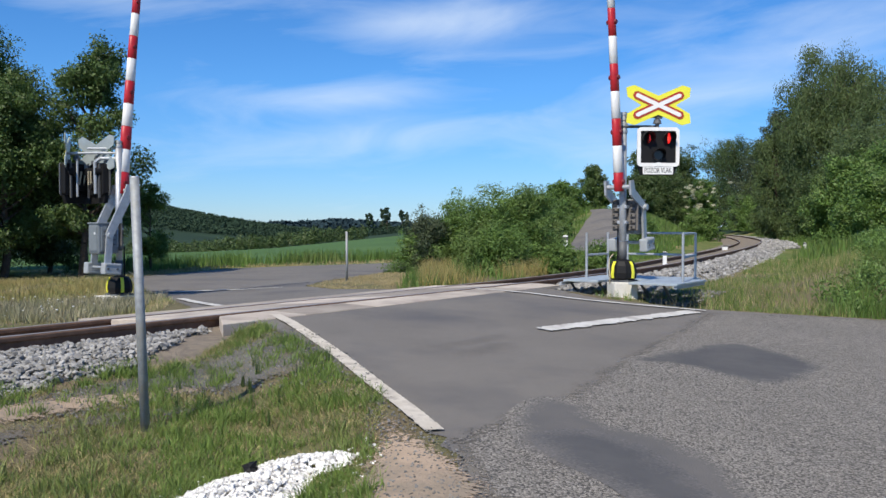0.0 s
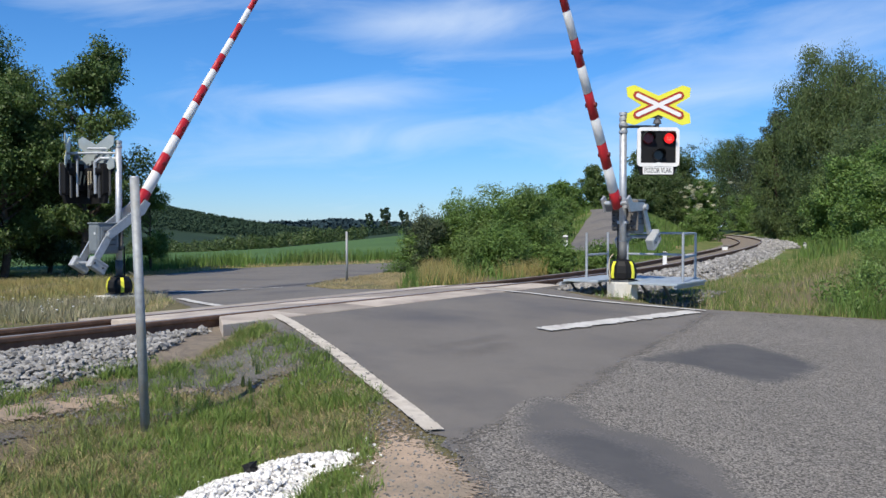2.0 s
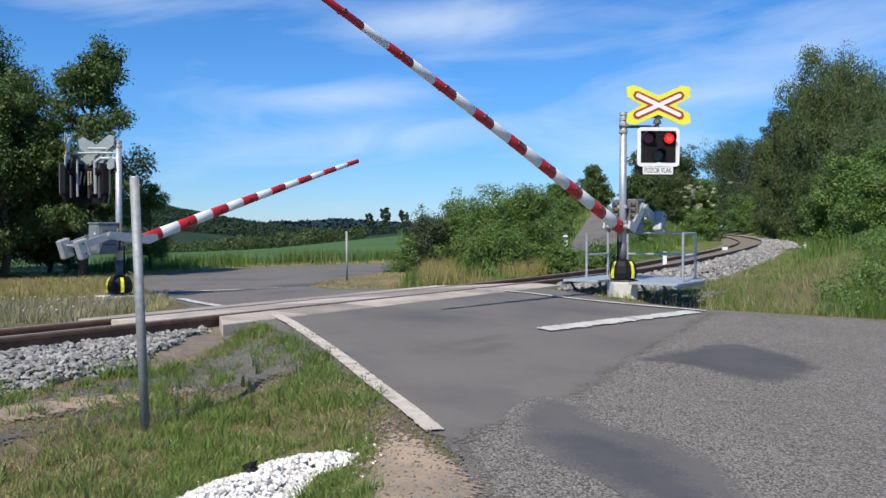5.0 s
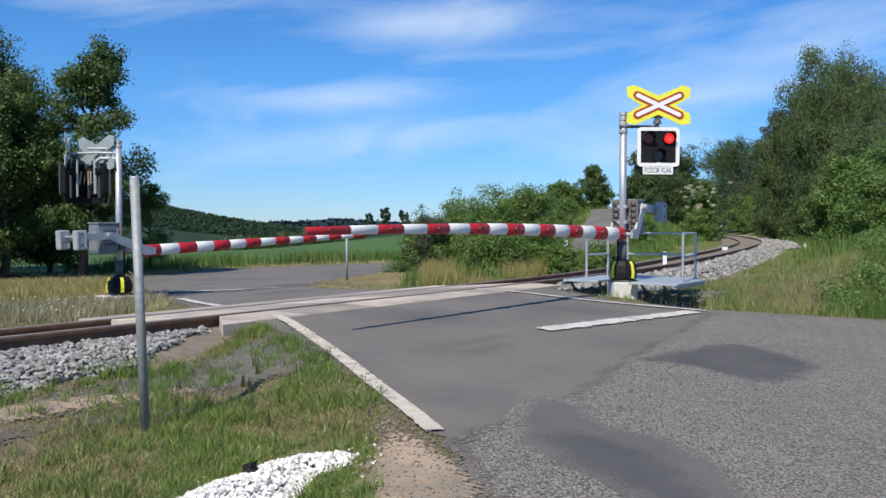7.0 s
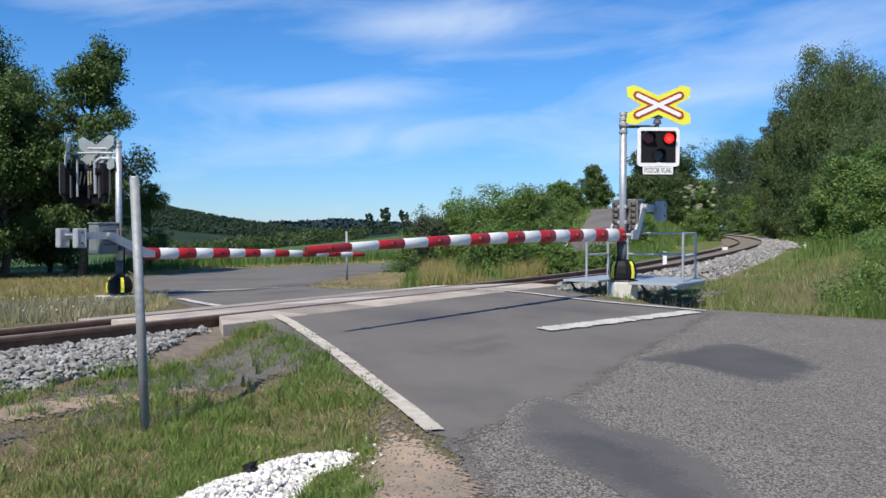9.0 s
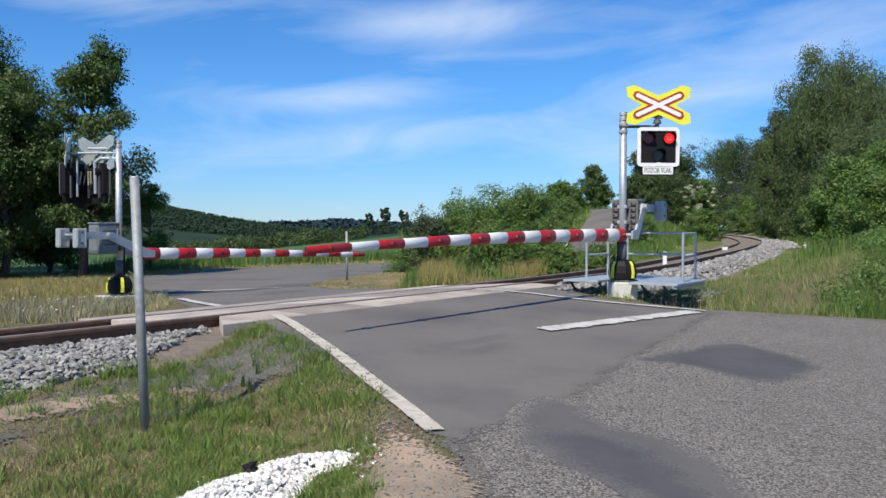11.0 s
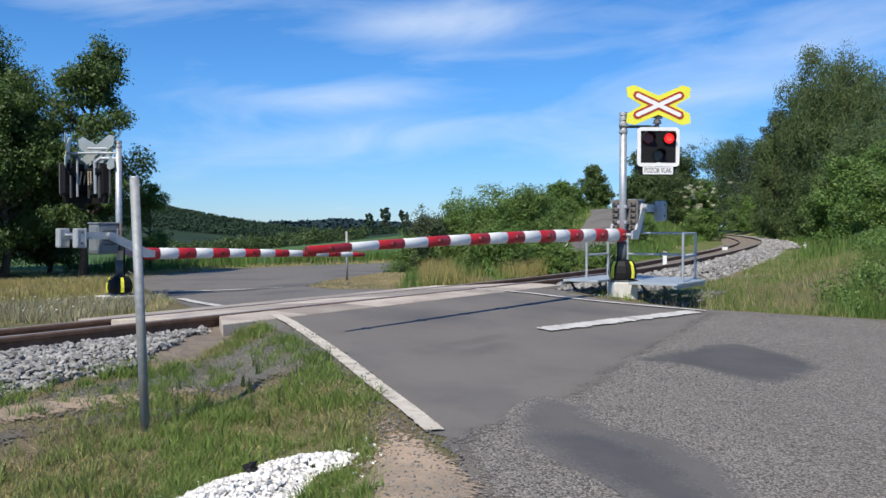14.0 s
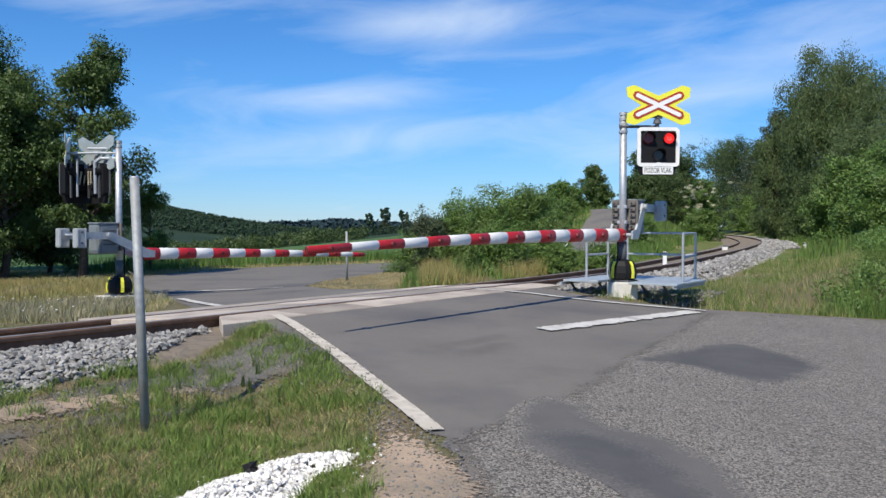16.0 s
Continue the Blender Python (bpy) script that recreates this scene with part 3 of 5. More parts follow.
def leaf_cloud(centres, radii, n, size, rng, squash=0.8, tri=False, droop=0.0):
    """Leaves over clumps; returns vertices and faces. tri: three corners each, for far foliage. droop: hanging sprays."""
    w = np.array(radii) ** 2
    pick = rng.choice(len(centres), n, p=w / w.sum())
    dirs = rng.normal(size=(n, 3))
    dirs /= np.linalg.norm(dirs, axis=1)[:, None]
    rad = np.clip(rng.normal(0.78, 0.24, n), 0.05, 1.35)
    pos = np.array(centres)[pick] + dirs * (np.array(radii)[pick] * rad)[:, None] * np.array([1, 1, squash])
    pos[:, 2] -= droop * rng.uniform(0, 1, n) ** 2 * np.array(radii)[pick]
    nrm = dirs * 0.9 + rng.normal(size=(n, 3)) * 0.5 + np.array([0, 0, 0.3])
    nrm /= np.linalg.norm(nrm, axis=1)[:, None]
    t = np.cross(nrm, rng.normal(size=(n, 3)))
    if droop:
        t = t * 0.5 + np.array([0, 0, -1.0])
    t /= np.linalg.norm(t, axis=1)[:, None]
    b = np.cross(nrm, t)
    sz = size * rng.uniform(0.6, 1.4, n)[:, None]
    if tri:
        v = np.stack([pos - t * sz, pos + b * sz * 0.7, pos + t * sz * 0.8 - b * sz * 0.3], 1).reshape(-1, 3)
        return v, np.arange(3 * n).reshape(-1, 3)
    v = np.stack([pos - t * sz, pos + b * sz * 0.5, pos + t * sz, pos - b * sz * 0.5], 1).reshape(-1, 3)
    return v, np.arange(4 * n).reshape(-1, 4)


def plant(name, x, y, height, width, trunk_h, mat, n, leaf, seed, label, clumps=40, trunk_r=None, lean=(0, 0), shape="round", group="trees", category="tree", base=None, tri=False, droop=0.0, spread=0.055):
    """A tapered trunk with limbs under a crown of leaf clumps."""
    rng = np.random.default_rng(seed)
    z0 = gz(x, y) - 0.05 if base is None else base
    ob = thing(name, pose(x, y, z0), label, category, group)
    r = trunk_r or height * 0.018
    ch = height - trunk_h
    C, Rr, tips = [], [], []
    limbs = max(8, clumps // 6)
    for i in range(limbs):
        u = rng.uniform(0, 1) ** 0.85
        if shape == "round":
            env = math.sin(math.pi * min(1, 0.12 + 0.86 * u)) ** 0.65
        elif shape == "oval":
            env = math.sin(math.pi * min(1, 0.2 + 0.74 * u)) ** 0.4
        elif shape == "bush":
            env = math.cos(u * 1.35) ** 0.6
        else:       # tall, narrowing upwards
            env = min(1, 0.35 + 2.2 * u) * (1 - u) ** 0.55 + 0.08
        a, k = rng.uniform(0, 2 * math.pi), rng.uniform(0.45, 1.08)
        tip = np.array((math.cos(a) * k * env * width / 2 + lean[0] * u, math.sin(a) * k * env * width / 2 + lean[1] * u, trunk_h + u * ch * 0.97))
        foot = np.array((lean[0] * u * 0.6, lean[1] * u * 0.6, trunk_h + max(0, u - 0.28) * ch))
        tips.append((foot, tip))
        for t in range(6):
            f = rng.uniform(0.45, 1.0)
            c = foot + (tip - foot) * f + rng.normal(0, 1, 3) * width * spread
            C.append(tuple(c))
            Rr.append(width * rng.uniform(0.05, 0.12))
    bm = B()
    if shape != "bush":
        p = Vector((0, 0, -0.1))
        top = trunk_h + ch * 0.7
        for i in range(5):
            q = Vector((rng.uniform(-0.04, 0.04) * height + lean[0] * (i + 1) / 5, rng.uniform(-0.04, 0.04) * height + lean[1] * (i + 1) / 5, top * (i + 1) / 5))
            tube(bm, p, q, r * (1 - i * 0.18), r * (0.82 - i * 0.18), 8)
            p = q
    for foot, tip in tips:
        foot, tip = Vector(foot), Vector(tip)
        if shape == "bush":
            foot = Vector((tip.x * 0.25, tip.y * 0.25, -0.05))
        mid = foot.lerp(tip, 0.5) + Vector((0, 0, -0.03 * height))
        tube(bm, foot, mid, r * 0.32, r * 0.2, 5)
        tube(bm, mid, tip, r * 0.2, r * 0.05, 5)
    part("trunk" if shape != "bush" else "stem", bm, M["bark"], ob)
    v, f = leaf_cloud(C, Rr, n, leaf, rng, 1.25 if droop else 0.85, tri, droop)
    v[:, 2] = np.maximum(v[:, 2], 0.02)
    bulk("crown", v, f, mat, ob)
    return ob


def blades(name, xy, height, width, mat, rng, label, bend=0.5, zoff=0.0, fine=False):
    """Blades of grass: three triangles each where fine, else one."""
    n = len(xy)
    z = ground_z(xy[:, 0], xy[:, 1]) + zoff - 0.02
    h = height * rng.uniform(0.45, 1.3, n)
    a = rng.uniform(0, 2 * math.pi, n)
    lean = np.stack([np.cos(a), np.sin(a)], 1) * (h * bend * rng.uniform(0.1, 1.0, n))[:, None]
    a2 = rng.uniform(0, 2 * math.pi, n)
    side = np.stack([np.cos(a2), np.sin(a2)], 1) * (width * rng.uniform(0.6, 1.4, n))[:, None]
    base = np.column_stack([xy, z])
    if not fine:
        v = np.stack([base - np.column_stack([side, np.zeros(n)]) * 0.6, base + np.column_stack([side, np.zeros(n)]) * 0.6, base + np.column_stack([lean, h])], 1)
        return tagged(bulk(name, v.reshape(-1, 3), np.arange(3 * n).reshape(-1, 3), mat), label, "grass", kind="stuff")
    v = np.zeros((n, 5, 3))
    v[:, 0] = base
    v[:, 0, :2] -= side / 2
    v[:, 1] = base
    v[:, 1, :2] += side / 2
    v[:, 2] = base + np.column_stack([lean * 0.35 + side * 0.4, h * 0.6])
    v[:, 3] = base + np.column_stack([lean * 0.35 - side * 0.4, h * 0.6])
    v[:, 4] = base + np.column_stack([lean, h])
    i = np.arange(n)[:, None] * 5
    f = np.concatenate([i + [0, 1, 2], i + [0, 2, 3], i + [3, 2, 4]], 0)
    ob = bulk(name, v.reshape(-1, 3), f, mat)
    return tagged(ob, label, "grass", kind="stuff")


def scatter(n, x0, x1, y0, y1, rng, keep=None, clump=0.0, off_road=0.05):
    x, y = rng.uniform(x0, x1, n), rng.uniform(y0, y1, n)
    ok = ~inside(x, y, ROAD) & (edge_distance(x, y, ROAD) > off_road)
    q = rail_offset(x, y)
    ok &= (q > 1.0) | (q < -2.6)
    if clump:
        nz = np.array([noise.noise((a * clump, b * clump, 5.0)) for a, b in zip(x, y)])
        ok &= nz > rng.uniform(-0.45, 0.35, n)
    if keep is not None:
        ok &= keep(x, y, q)
    return np.column_stack([x[ok], y[ok]])


# ---- crossing deck ----
deck = thing("crossing_deck", pose(0, 0, 0), "pale concrete slabs between and beside the rails", "crossing deck", kind="structure")


def build_deck():
    strips = ((0.085, 0.62, 0.0, 0.0), (-1.415, -0.085, 0.008, 1.0), (-2.05, -1.59, 0.0, 0.0))
    shared = {}
    for k, (q0, q1, _, _) in enumerate(strips):
        s = 5.75 + (0.0 if k == 0 else 0.15)
        i = 0
        while s < 12.3 + (0.6 if k else 0):
            w = 1.18
            zq = [RAIL_Z - 0.006 - CANT * (-q / GAUGE) for q in (q0, q1)]
            if k == 0:
                zq = [RAIL_Z - 0.006, RAIL_Z - 0.02]
            if k == 2:
                zq = [RAIL_Z - CANT - 0.03, RAIL_Z - CANT - 0.006]
            key = (k, i == 0 and k == 0)
            i += 1
            if key not in shared:
                bm = B()
                skew = 0.42 if key[1] else 0.0
                pts = [(skew, -q0, zq[0]), (w, -q0, zq[0]), (w, -q1, zq[1]), (0, -q1, zq[1])]
                top = [bm.verts.new((a, b, c)) for a, b, c in pts]
                bot = [bm.verts.new((a, b, c - 0.16)) for a, b, c in pts]
                bm.faces.new(top)
                bm.faces.new(bot[::-1])
                for j in range(4):
                    bm.faces.new((top[(j + 1) % 4], top[j], bot[j], bot[(j + 1) % 4]))
                bmesh.ops.recalc_face_normals(bm, faces=bm.faces)
                bmesh.ops.bevel(bm, geom=list(bm.edges), offset=0.008, segments=1, affect="EDGES")
                ob = part("slab", bm, M["concrete"], deck)
                shared[key] = ob.data
            else:
                ob = new("slab", shared[key])
                ob.parent = deck
            x, y = to_xy(s, 0)
            ob.matrix_basis = Matrix.Translation((x, y, 0)) @ Matrix.Rotation(math.atan2(DY, DX), 4, "Z") @ Matrix.Scale(1, 4)
            s += w + 0.012


build_deck()

# ---- barriers ----
PITCH = 0.41


def boom_chain(phi, bend, lengths, u0, v0, pivot):
    """Poses of the boom's rigid lengths in the barrier's space; angles in radians."""
    c, s = math.cos(phi), math.sin(phi)
    p = Vector(pivot) + Vector((u0 * c - v0 * s, 0, u0 * s + v0 * c))
    out = []
    n = len(lengths)
    for k, ln in enumerate(lengths):
        a = phi - bend * (k + 0.5) / n
        out.append(Matrix.Translation(p) @ Matrix.Rotation(-a, 4, "Y"))
        p = p + Vector((math.cos(a) * ln, 0, math.sin(a) * ln))
    return out


def build_boom(ob, edges, first_red, r_root, r_tip):
    """Striped boom in rigid lengths of three stripes; returns the lengths' objects and their sizes."""
    pieces, lengths = [], []
    total = edges[-1] - edges[0]
    i, red = 0, first_red
    while i < len(edges) - 1:
        j = min(i + 3, len(edges) - 1)
        if len(edges) - 1 - j == 1:
            j += 1
        a0 = edges[i]

        def rad(e):
            return r_root + (r_tip - r_root) * (e - edges[0]) / total
        core = tube(B(), (0, 0, 0), (edges[j] - a0, 0, 0), rad(a0) * 0.9, rad(edges[j]) * 0.9, 20)
        bmesh.ops.scale(core, vec=(1, 0.68, 1), verts=core.verts)    # the boom is deeper than wide
        length = part("boom_length", core, M["darkgrey"], ob, "white and red banded boom length")
        for k in range(i, j):
            bm = B()
            lo, hi = edges[k] - a0, edges[k + 1] - a0
            tube(bm, (lo, 0, 0), (hi, 0, 0), rad(edges[k]), rad(edges[k + 1]), 24)
            bmesh.ops.bevel(bm, geom=[e for e in bm.edges if len(e.link_faces) == 2 and any(len(f.verts) > 4 for f in e.link_faces)], offset=0.006, segments=1, affect="EDGES")
            bmesh.ops.scale(bm, vec=(1, 0.68, 1), verts=bm.verts)
            part("stripe", bm, M["red"] if red else M["white"], length, "red reflective band" if red else "white reflective band", True)
            if red:
                for sgn in (1, -1):
                    bm = B()
                    xm = (lo + hi) / 2
                    rr = rad(edges[k]) * 0.68
                    tube(bm, (xm, sgn * rr * 0.8, 0), (xm, sgn * (rr + 0.022), 0), min(0.040, rad(edges[k]) * 0.62), min(0.034, rad(edges[k]) * 0.5), 14)
                    part("marker_lamp", bm, M["marker"], length, "small dark red marker lamp")
            red = not red
        pieces.append(length)
        lengths.append(edges[j] - a0)
        i = j
    return pieces, lengths


def build_barrier(mast_xy, base_z, heading, pivot_z, mast_h, u0, v0, edges, first_red, r_root, r_tip, low, label):
    """Mast with a boom drive behind it. Local x runs along the closed boom."""
    ob = thing("crossing_barrier", pose(mast_xy[0], mast_xy[1], base_z, 0, 0, math.degrees(heading)), label, "level crossing barrier", "barriers")
    pivot = (-0.33, 0, pivot_z - base_z)
    pz = pivot[2]
    bm = tube(B(), (0, 0, 0.0), (0, 0, mast_h), 0.056, 0.056, 20)
    part("mast", bm, M["galv"], ob, "galvanised steel mast", True)
    bm = tube(B(), (0, 0, mast_h - 0.03), (0, 0, mast_h + 0.02), 0.064, 0.060, 20)
    tube(bm, (0, 0, mast_h - 0.11), (0, 0, mast_h - 0.07), 0.064, 0.064, 20)
    part("mast_cap", bm, M["galv"], ob)
    box_bm = box(B(), (0.34, 0.34, 0.03), (0, 0, 0.015), bevel=0.005)
    for sx in (-0.12, 0.12):
        for sy in (-0.12, 0.12):
            tube(box_bm, (sx, sy, 0.02), (sx, sy, 0.07), 0.014, 0.014, 8)
    part("foot_plate", box_bm, M["darkgrey"], ob)
    # striped bell round the foot
    bell = B()
    prof = [(0.17, 0.03), (0.212, 0.06), (0.222, 0.14), (0.205, 0.25), (0.165, 0.32), (0.06, 0.35)]
    seg = 10
    rings = [[bell.verts.new((r * math.cos(2 * math.pi * i / seg), r * math.sin(2 * math.pi * i / seg), z)) for i in range(seg)] for r, z in prof]
    for a, b in zip(rings[:-1], rings[1:]):
        for i in range(seg):
            bell.faces.new((a[i], a[(i + 1) % seg], b[(i + 1) % seg], b[i]))
    bell.faces.new(rings[0][::-1])
    bell.faces.new(rings[-1])
    foot = part("foot_guard", bell, M["black"], ob, "black foot guard with yellow stripes")
    for k in range(4):
        bm = B()
        a = k * math.pi / 2 + 1.22
        m = Matrix.Rotation(a, 4, "Z")
        prev = None
        for (r0, z0), (r1, z1) in zip(prof[1:-1], prof[2:]):
            if r1 < 0.1:
                continue
            w = 0.026
            vs = [bm.verts.new(m @ Vector(c)) for c in ((r0 + 0.006, -w, z0), (r0 + 0.006, w, z0), (r1 + 0.006, w, z1), (r1 + 0.006, -w, z1))]
            bm.faces.new(vs)
        r = bmesh.ops.extrude_face_region(bm, geom=list(bm.faces))
        bmesh.ops.translate(bm, vec=m @ Vector((-0.012, 0, 0)), verts=[e for e in r["geom"] if isinstance(e, bmesh.types.BMVert)])
        bmesh.ops.recalc_face_normals(bm, faces=bm.faces)
        part("stripe", bm, M["yellow"], foot, "yellow warning stripe")
    # boom drive: cabinet behind the mast, clamped to it
    dz0 = pz - low
    bm = box(B(), (0.40, 0.30, 0.52), (-0.30, 0, dz0 - 0.06), bevel=0.03)
    drive = part("drive_cabinet", bm, M["cabinet"], ob, "slate grey boom drive cabinet")
    part("drive_door", box(B(), (0.30, 0.014, 0.42), (-0.30, -0.158, dz0 - 0.06), bevel=0.006), M["cabinet"], drive)
    part("drive_door", box(B(), (0.30, 0.014, 0.42), (-0.30, 0.158, dz0 - 0.06), bevel=0.006), M["cabinet"], drive)
    for dz in (-0.14, 0.1):
        part("clamp", box(B(), (0.2, 0.16, 0.05), (-0.06, 0, dz0 + dz), bevel=0.008), M["galv"], drive)
    bm = tube(B(), (pivot[0], -0.27, pz), (pivot[0], 0.27, pz), 0.05, 0.05, 16)
    part("pivot_shaft", bm, M["galv"], drive)
    for sy in (-1, 1):
        for kz in range(4):
            part("rib", box(B(), (0.22, 0.022, 0.026), (-0.30, sy * 0.175, dz0 - 0.16 + 0.08 * kz), bevel=0.005), M["darkgrey"], drive, "dark cooling rib")
        part("hinge", tube(B(), (-0.14, sy * 0.17, dz0 - 0.2), (-0.14, sy * 0.17, dz0 + 0.12), 0.012, 0.012, 8), M["galv"], drive)
    part("drive_lid", box(B(), (0.43, 0.33, 0.03), (-0.30, 0, dz0 + 0.208), bevel=0.012), M["cabinet"], drive)
    part("back_door", box(B(), (0.014, 0.24, 0.42), (-0.507, 0, dz0 - 0.06), bevel=0.006), M["cabinet"], drive)
    part("door_latch", box(B(), (0.02, 0.03, 0.04), (-0.52, -0.075, dz0 + 0.03), bevel=0.004), M["signwhite"], drive, "white latch")
    # ribbed casting on the mast's side
    part("casting", box(B(), (0.03, 0.44, 0.48), (-0.088, 0, dz0 - 0.03), bevel=0.01), M["cast"], drive, "brown grey ribbed casting")
    for sy in (-0.145, 0.145):
        for kz in range(5):
            zc = dz0 + 0.155 - 0.092 * kz
            part("block", box(B(), (0.045, 0.09, 0.06), (-0.055, sy, zc), bevel=0.012), M["cast"], drive)
            part("bolt", tube(B(), (-0.035, sy - 0.015, zc), (-0.022, sy - 0.015, zc), 0.012, 0.011, 8), M["black"], drive)
    part("sleeve", tube(B(), (0, 0, 0.3), (0, 0, 0.62), 0.064, 0.064, 18), M["darkgrey"], ob, "dark sleeve round the mast", True)
    rope = [(0.10, -0.12, 0.42), (0.20, -0.13, 0.36), (0.235, -0.12, 0.22), (0.24, -0.10, 0.08), (0.19, -0.13, -0.02)]
    bm = B()
    for p, q in zip(rope[:-1], rope[1:]):
        tube(bm, p, q, 0.009, 0.009, 6)
    part("loose_cable", bm, M["rope"], ob, "pale loose cable over the foot guard")
    part("cable", tube(B(), (0.07, -0.05, 0.02), (0.07, -0.05, dz0 - 0.2), 0.012, 0.012, 8), M["black"], drive, "black cable down the mast")
    # fork: two cranked arms with weights at the back; turns with the boom
    fork_bm = B()
    ux = edges[0]
    for sy in (-0.205, 0.205):
        pts = [(0.05, 0.055), (ux + 0.02, v0 + 0.09), (ux + 0.16, v0 + 0.06), (ux + 0.16, v0 - 0.06), (ux - 0.06, v0 - 0.06), (-0.02, -0.07), (-0.62, -0.07), (-0.62, 0.05)]
        prism(fork_bm, pts, 0.035, Matrix.Translation((0, sy, 0)))
    tube(fork_bm, (ux + 0.06, -0.2, v0), (ux + 0.06, 0.2, v0), 0.035, 0.035, 12)
    tube(fork_bm, (-0.56, -0.2, 0), (-0.56, 0.2, 0), 0.025, 0.025, 12)
    fork = part("boom_fork", fork_bm, M["galv"], ob, "galvanised fork carrying the boom")
    for sy in (-0.26, 0.26):
        block = box(B(), (0.20, 0.13, 0.33), (-0.58, sy, -0.05), bevel=0.022)
        weight = part("counterweight", block, M["greypaint"], fork, "grey cast counterweight block")
        for dz in (-0.09, 0.09):
            part("bolt", tube(B(), (-0.58, sy * 1.22, dz - 0.04), (-0.58, sy * 1.29, dz - 0.04), 0.022, 0.02, 10), M["darkgrey"], weight)
        for dx in (-0.65, -0.51):
            part("rib", box(B(), (0.03, 0.145, 0.29), (dx, sy, -0.05), bevel=0.006), M["greypaint"], weight)
    pieces, lengths = build_boom(ob, edges, first_red, r_root, r_tip)
    return ob, pivot, fork, pieces, lengths


EDGES_R = [0.29] + [0.578 + PITCH * i for i in range(16)] + [0.578 + PITCH * 16.45]
EDGES_L = [1.152 - PITCH * 0.95] + [1.152 + PITCH * i for i in range(15)]
BAR_R = build_barrier((2.79, 13.56), 0.56, 4.101, 1.72, 2.60, 0.29, -0.442, EDGES_R, True, 0.105, 0.037, 0.10, "red and white banded barrier with galvanised mast and warning lights")
BAR_L = build_barrier((-5.75, 15.50), 0.20, 0.941, 1.266, 2.72, 1.152 - PITCH * 0.95, -0.335, EDGES_L, True, 0.112, 0.050, 0.0, "red and white banded barrier beyond the rails, signals facing away")

# limewashed footings
for (x, y), zt, hd, sz in (((2.77, 13.48), 0.56, 0.12, (0.37, 0.38, 0.5)), ((-5.75, 15.5), 0.20, 0.941, (0.7, 0.5, 0.5))):
    ob = part("concrete_footing", box(B(), sz, (0, 0, -sz[2] / 2), bevel=0.02), M["whitecon"])
    ob.matrix_basis = pose(x, y, zt, 0, 0, math.degrees(hd))
    tagged(ob, "whitewashed concrete footing under the barrier mast", "concrete footing", "footings")

# ---- signal heads, parts of the barriers ----


def rounded(w, h, r, n=5):
    pts = []
    for cx, cz, a0 in ((w / 2 - r, h / 2 - r, 0), (-w / 2 + r, h / 2 - r, 90), (-w / 2 + r, -h / 2 + r, 180), (w / 2 - r, -h / 2 + r, 270)):
        for k in range(n + 1):
            a = radians(a0 + 90 * k / n)
            pts.append((cx + r * math.cos(a), cz + r * math.sin(a)))
    return pts


def in_barrier(ob, m):
    """A pose given in the world, in the space of a barrier that carries it."""
    return ob.matrix_basis.inverted() @ m


def place(o, ob, m):
    o.matrix_basis = in_barrier(ob, m)
    return o


def cross_outline():
    q = [(0.0, 0.145), (0.372, 0.306), (0.500, 0.268), (0.484, 0.128), (0.265, 0.0)]
    right = q + [(x, -z) for x, z in q[-2::-1]]
    return right + [(-x, z) for x, z in right[-2:0:-1]]


def cross_bars(half, w, sx=1):
    a = math.atan2(0.182, 0.40)
    pts = [(-half, -w / 2 * 0.4), (-half + w * 0.35, -w / 2), (half - w * 0.35, -w / 2), (half, -w / 2 * 0.4), (half, w / 2 * 0.4), (half - w * 0.35, w / 2), (-half + w * 0.35, w / 2), (-half, w / 2 * 0.4)]
    c, s = math.cos(a * sx), math.sin(a * sx)
    return [(x * c - z * s, x * s + z * c) for x, z in pts]


def build_cross(ob, m, back):
    """Warning cross; faces local -y of m."""
    plate = place(part("warning_cross", prism(B(), cross_outline(), 0.012), M["yellow"], ob, "yellow warning cross with red bordered white bars"), ob, m)
    if back:
        part("back_plate", prism(B(), [(x * 1.006, z * 1.006) for x, z in cross_outline()], 0.016, Matrix.Translation((0, 0.004, 0))), M["signback"], plate, "bare metal sign back")
    for k, sx in enumerate((1, -1)):
        part("border_bar", prism(B(), cross_bars(0.425, 0.125, sx), 0.004, Matrix.Translation((0, -0.009 - 0.001 * k, 0))), M["signred"], plate, "brown red border bar")
        part("white_bar", prism(B(), cross_bars(0.385, 0.062, sx), 0.004, Matrix.Translation((0, -0.014 - 0.001 * k, 0))), M["signwhite"], plate, "white bar")
    bm = box(B(), (0.10, 0.05, 0.06), (0.02, 0.04, -0.17), bevel=0.006)
    part("bracket", bm, M["darkgrey"], plate)
    return plate


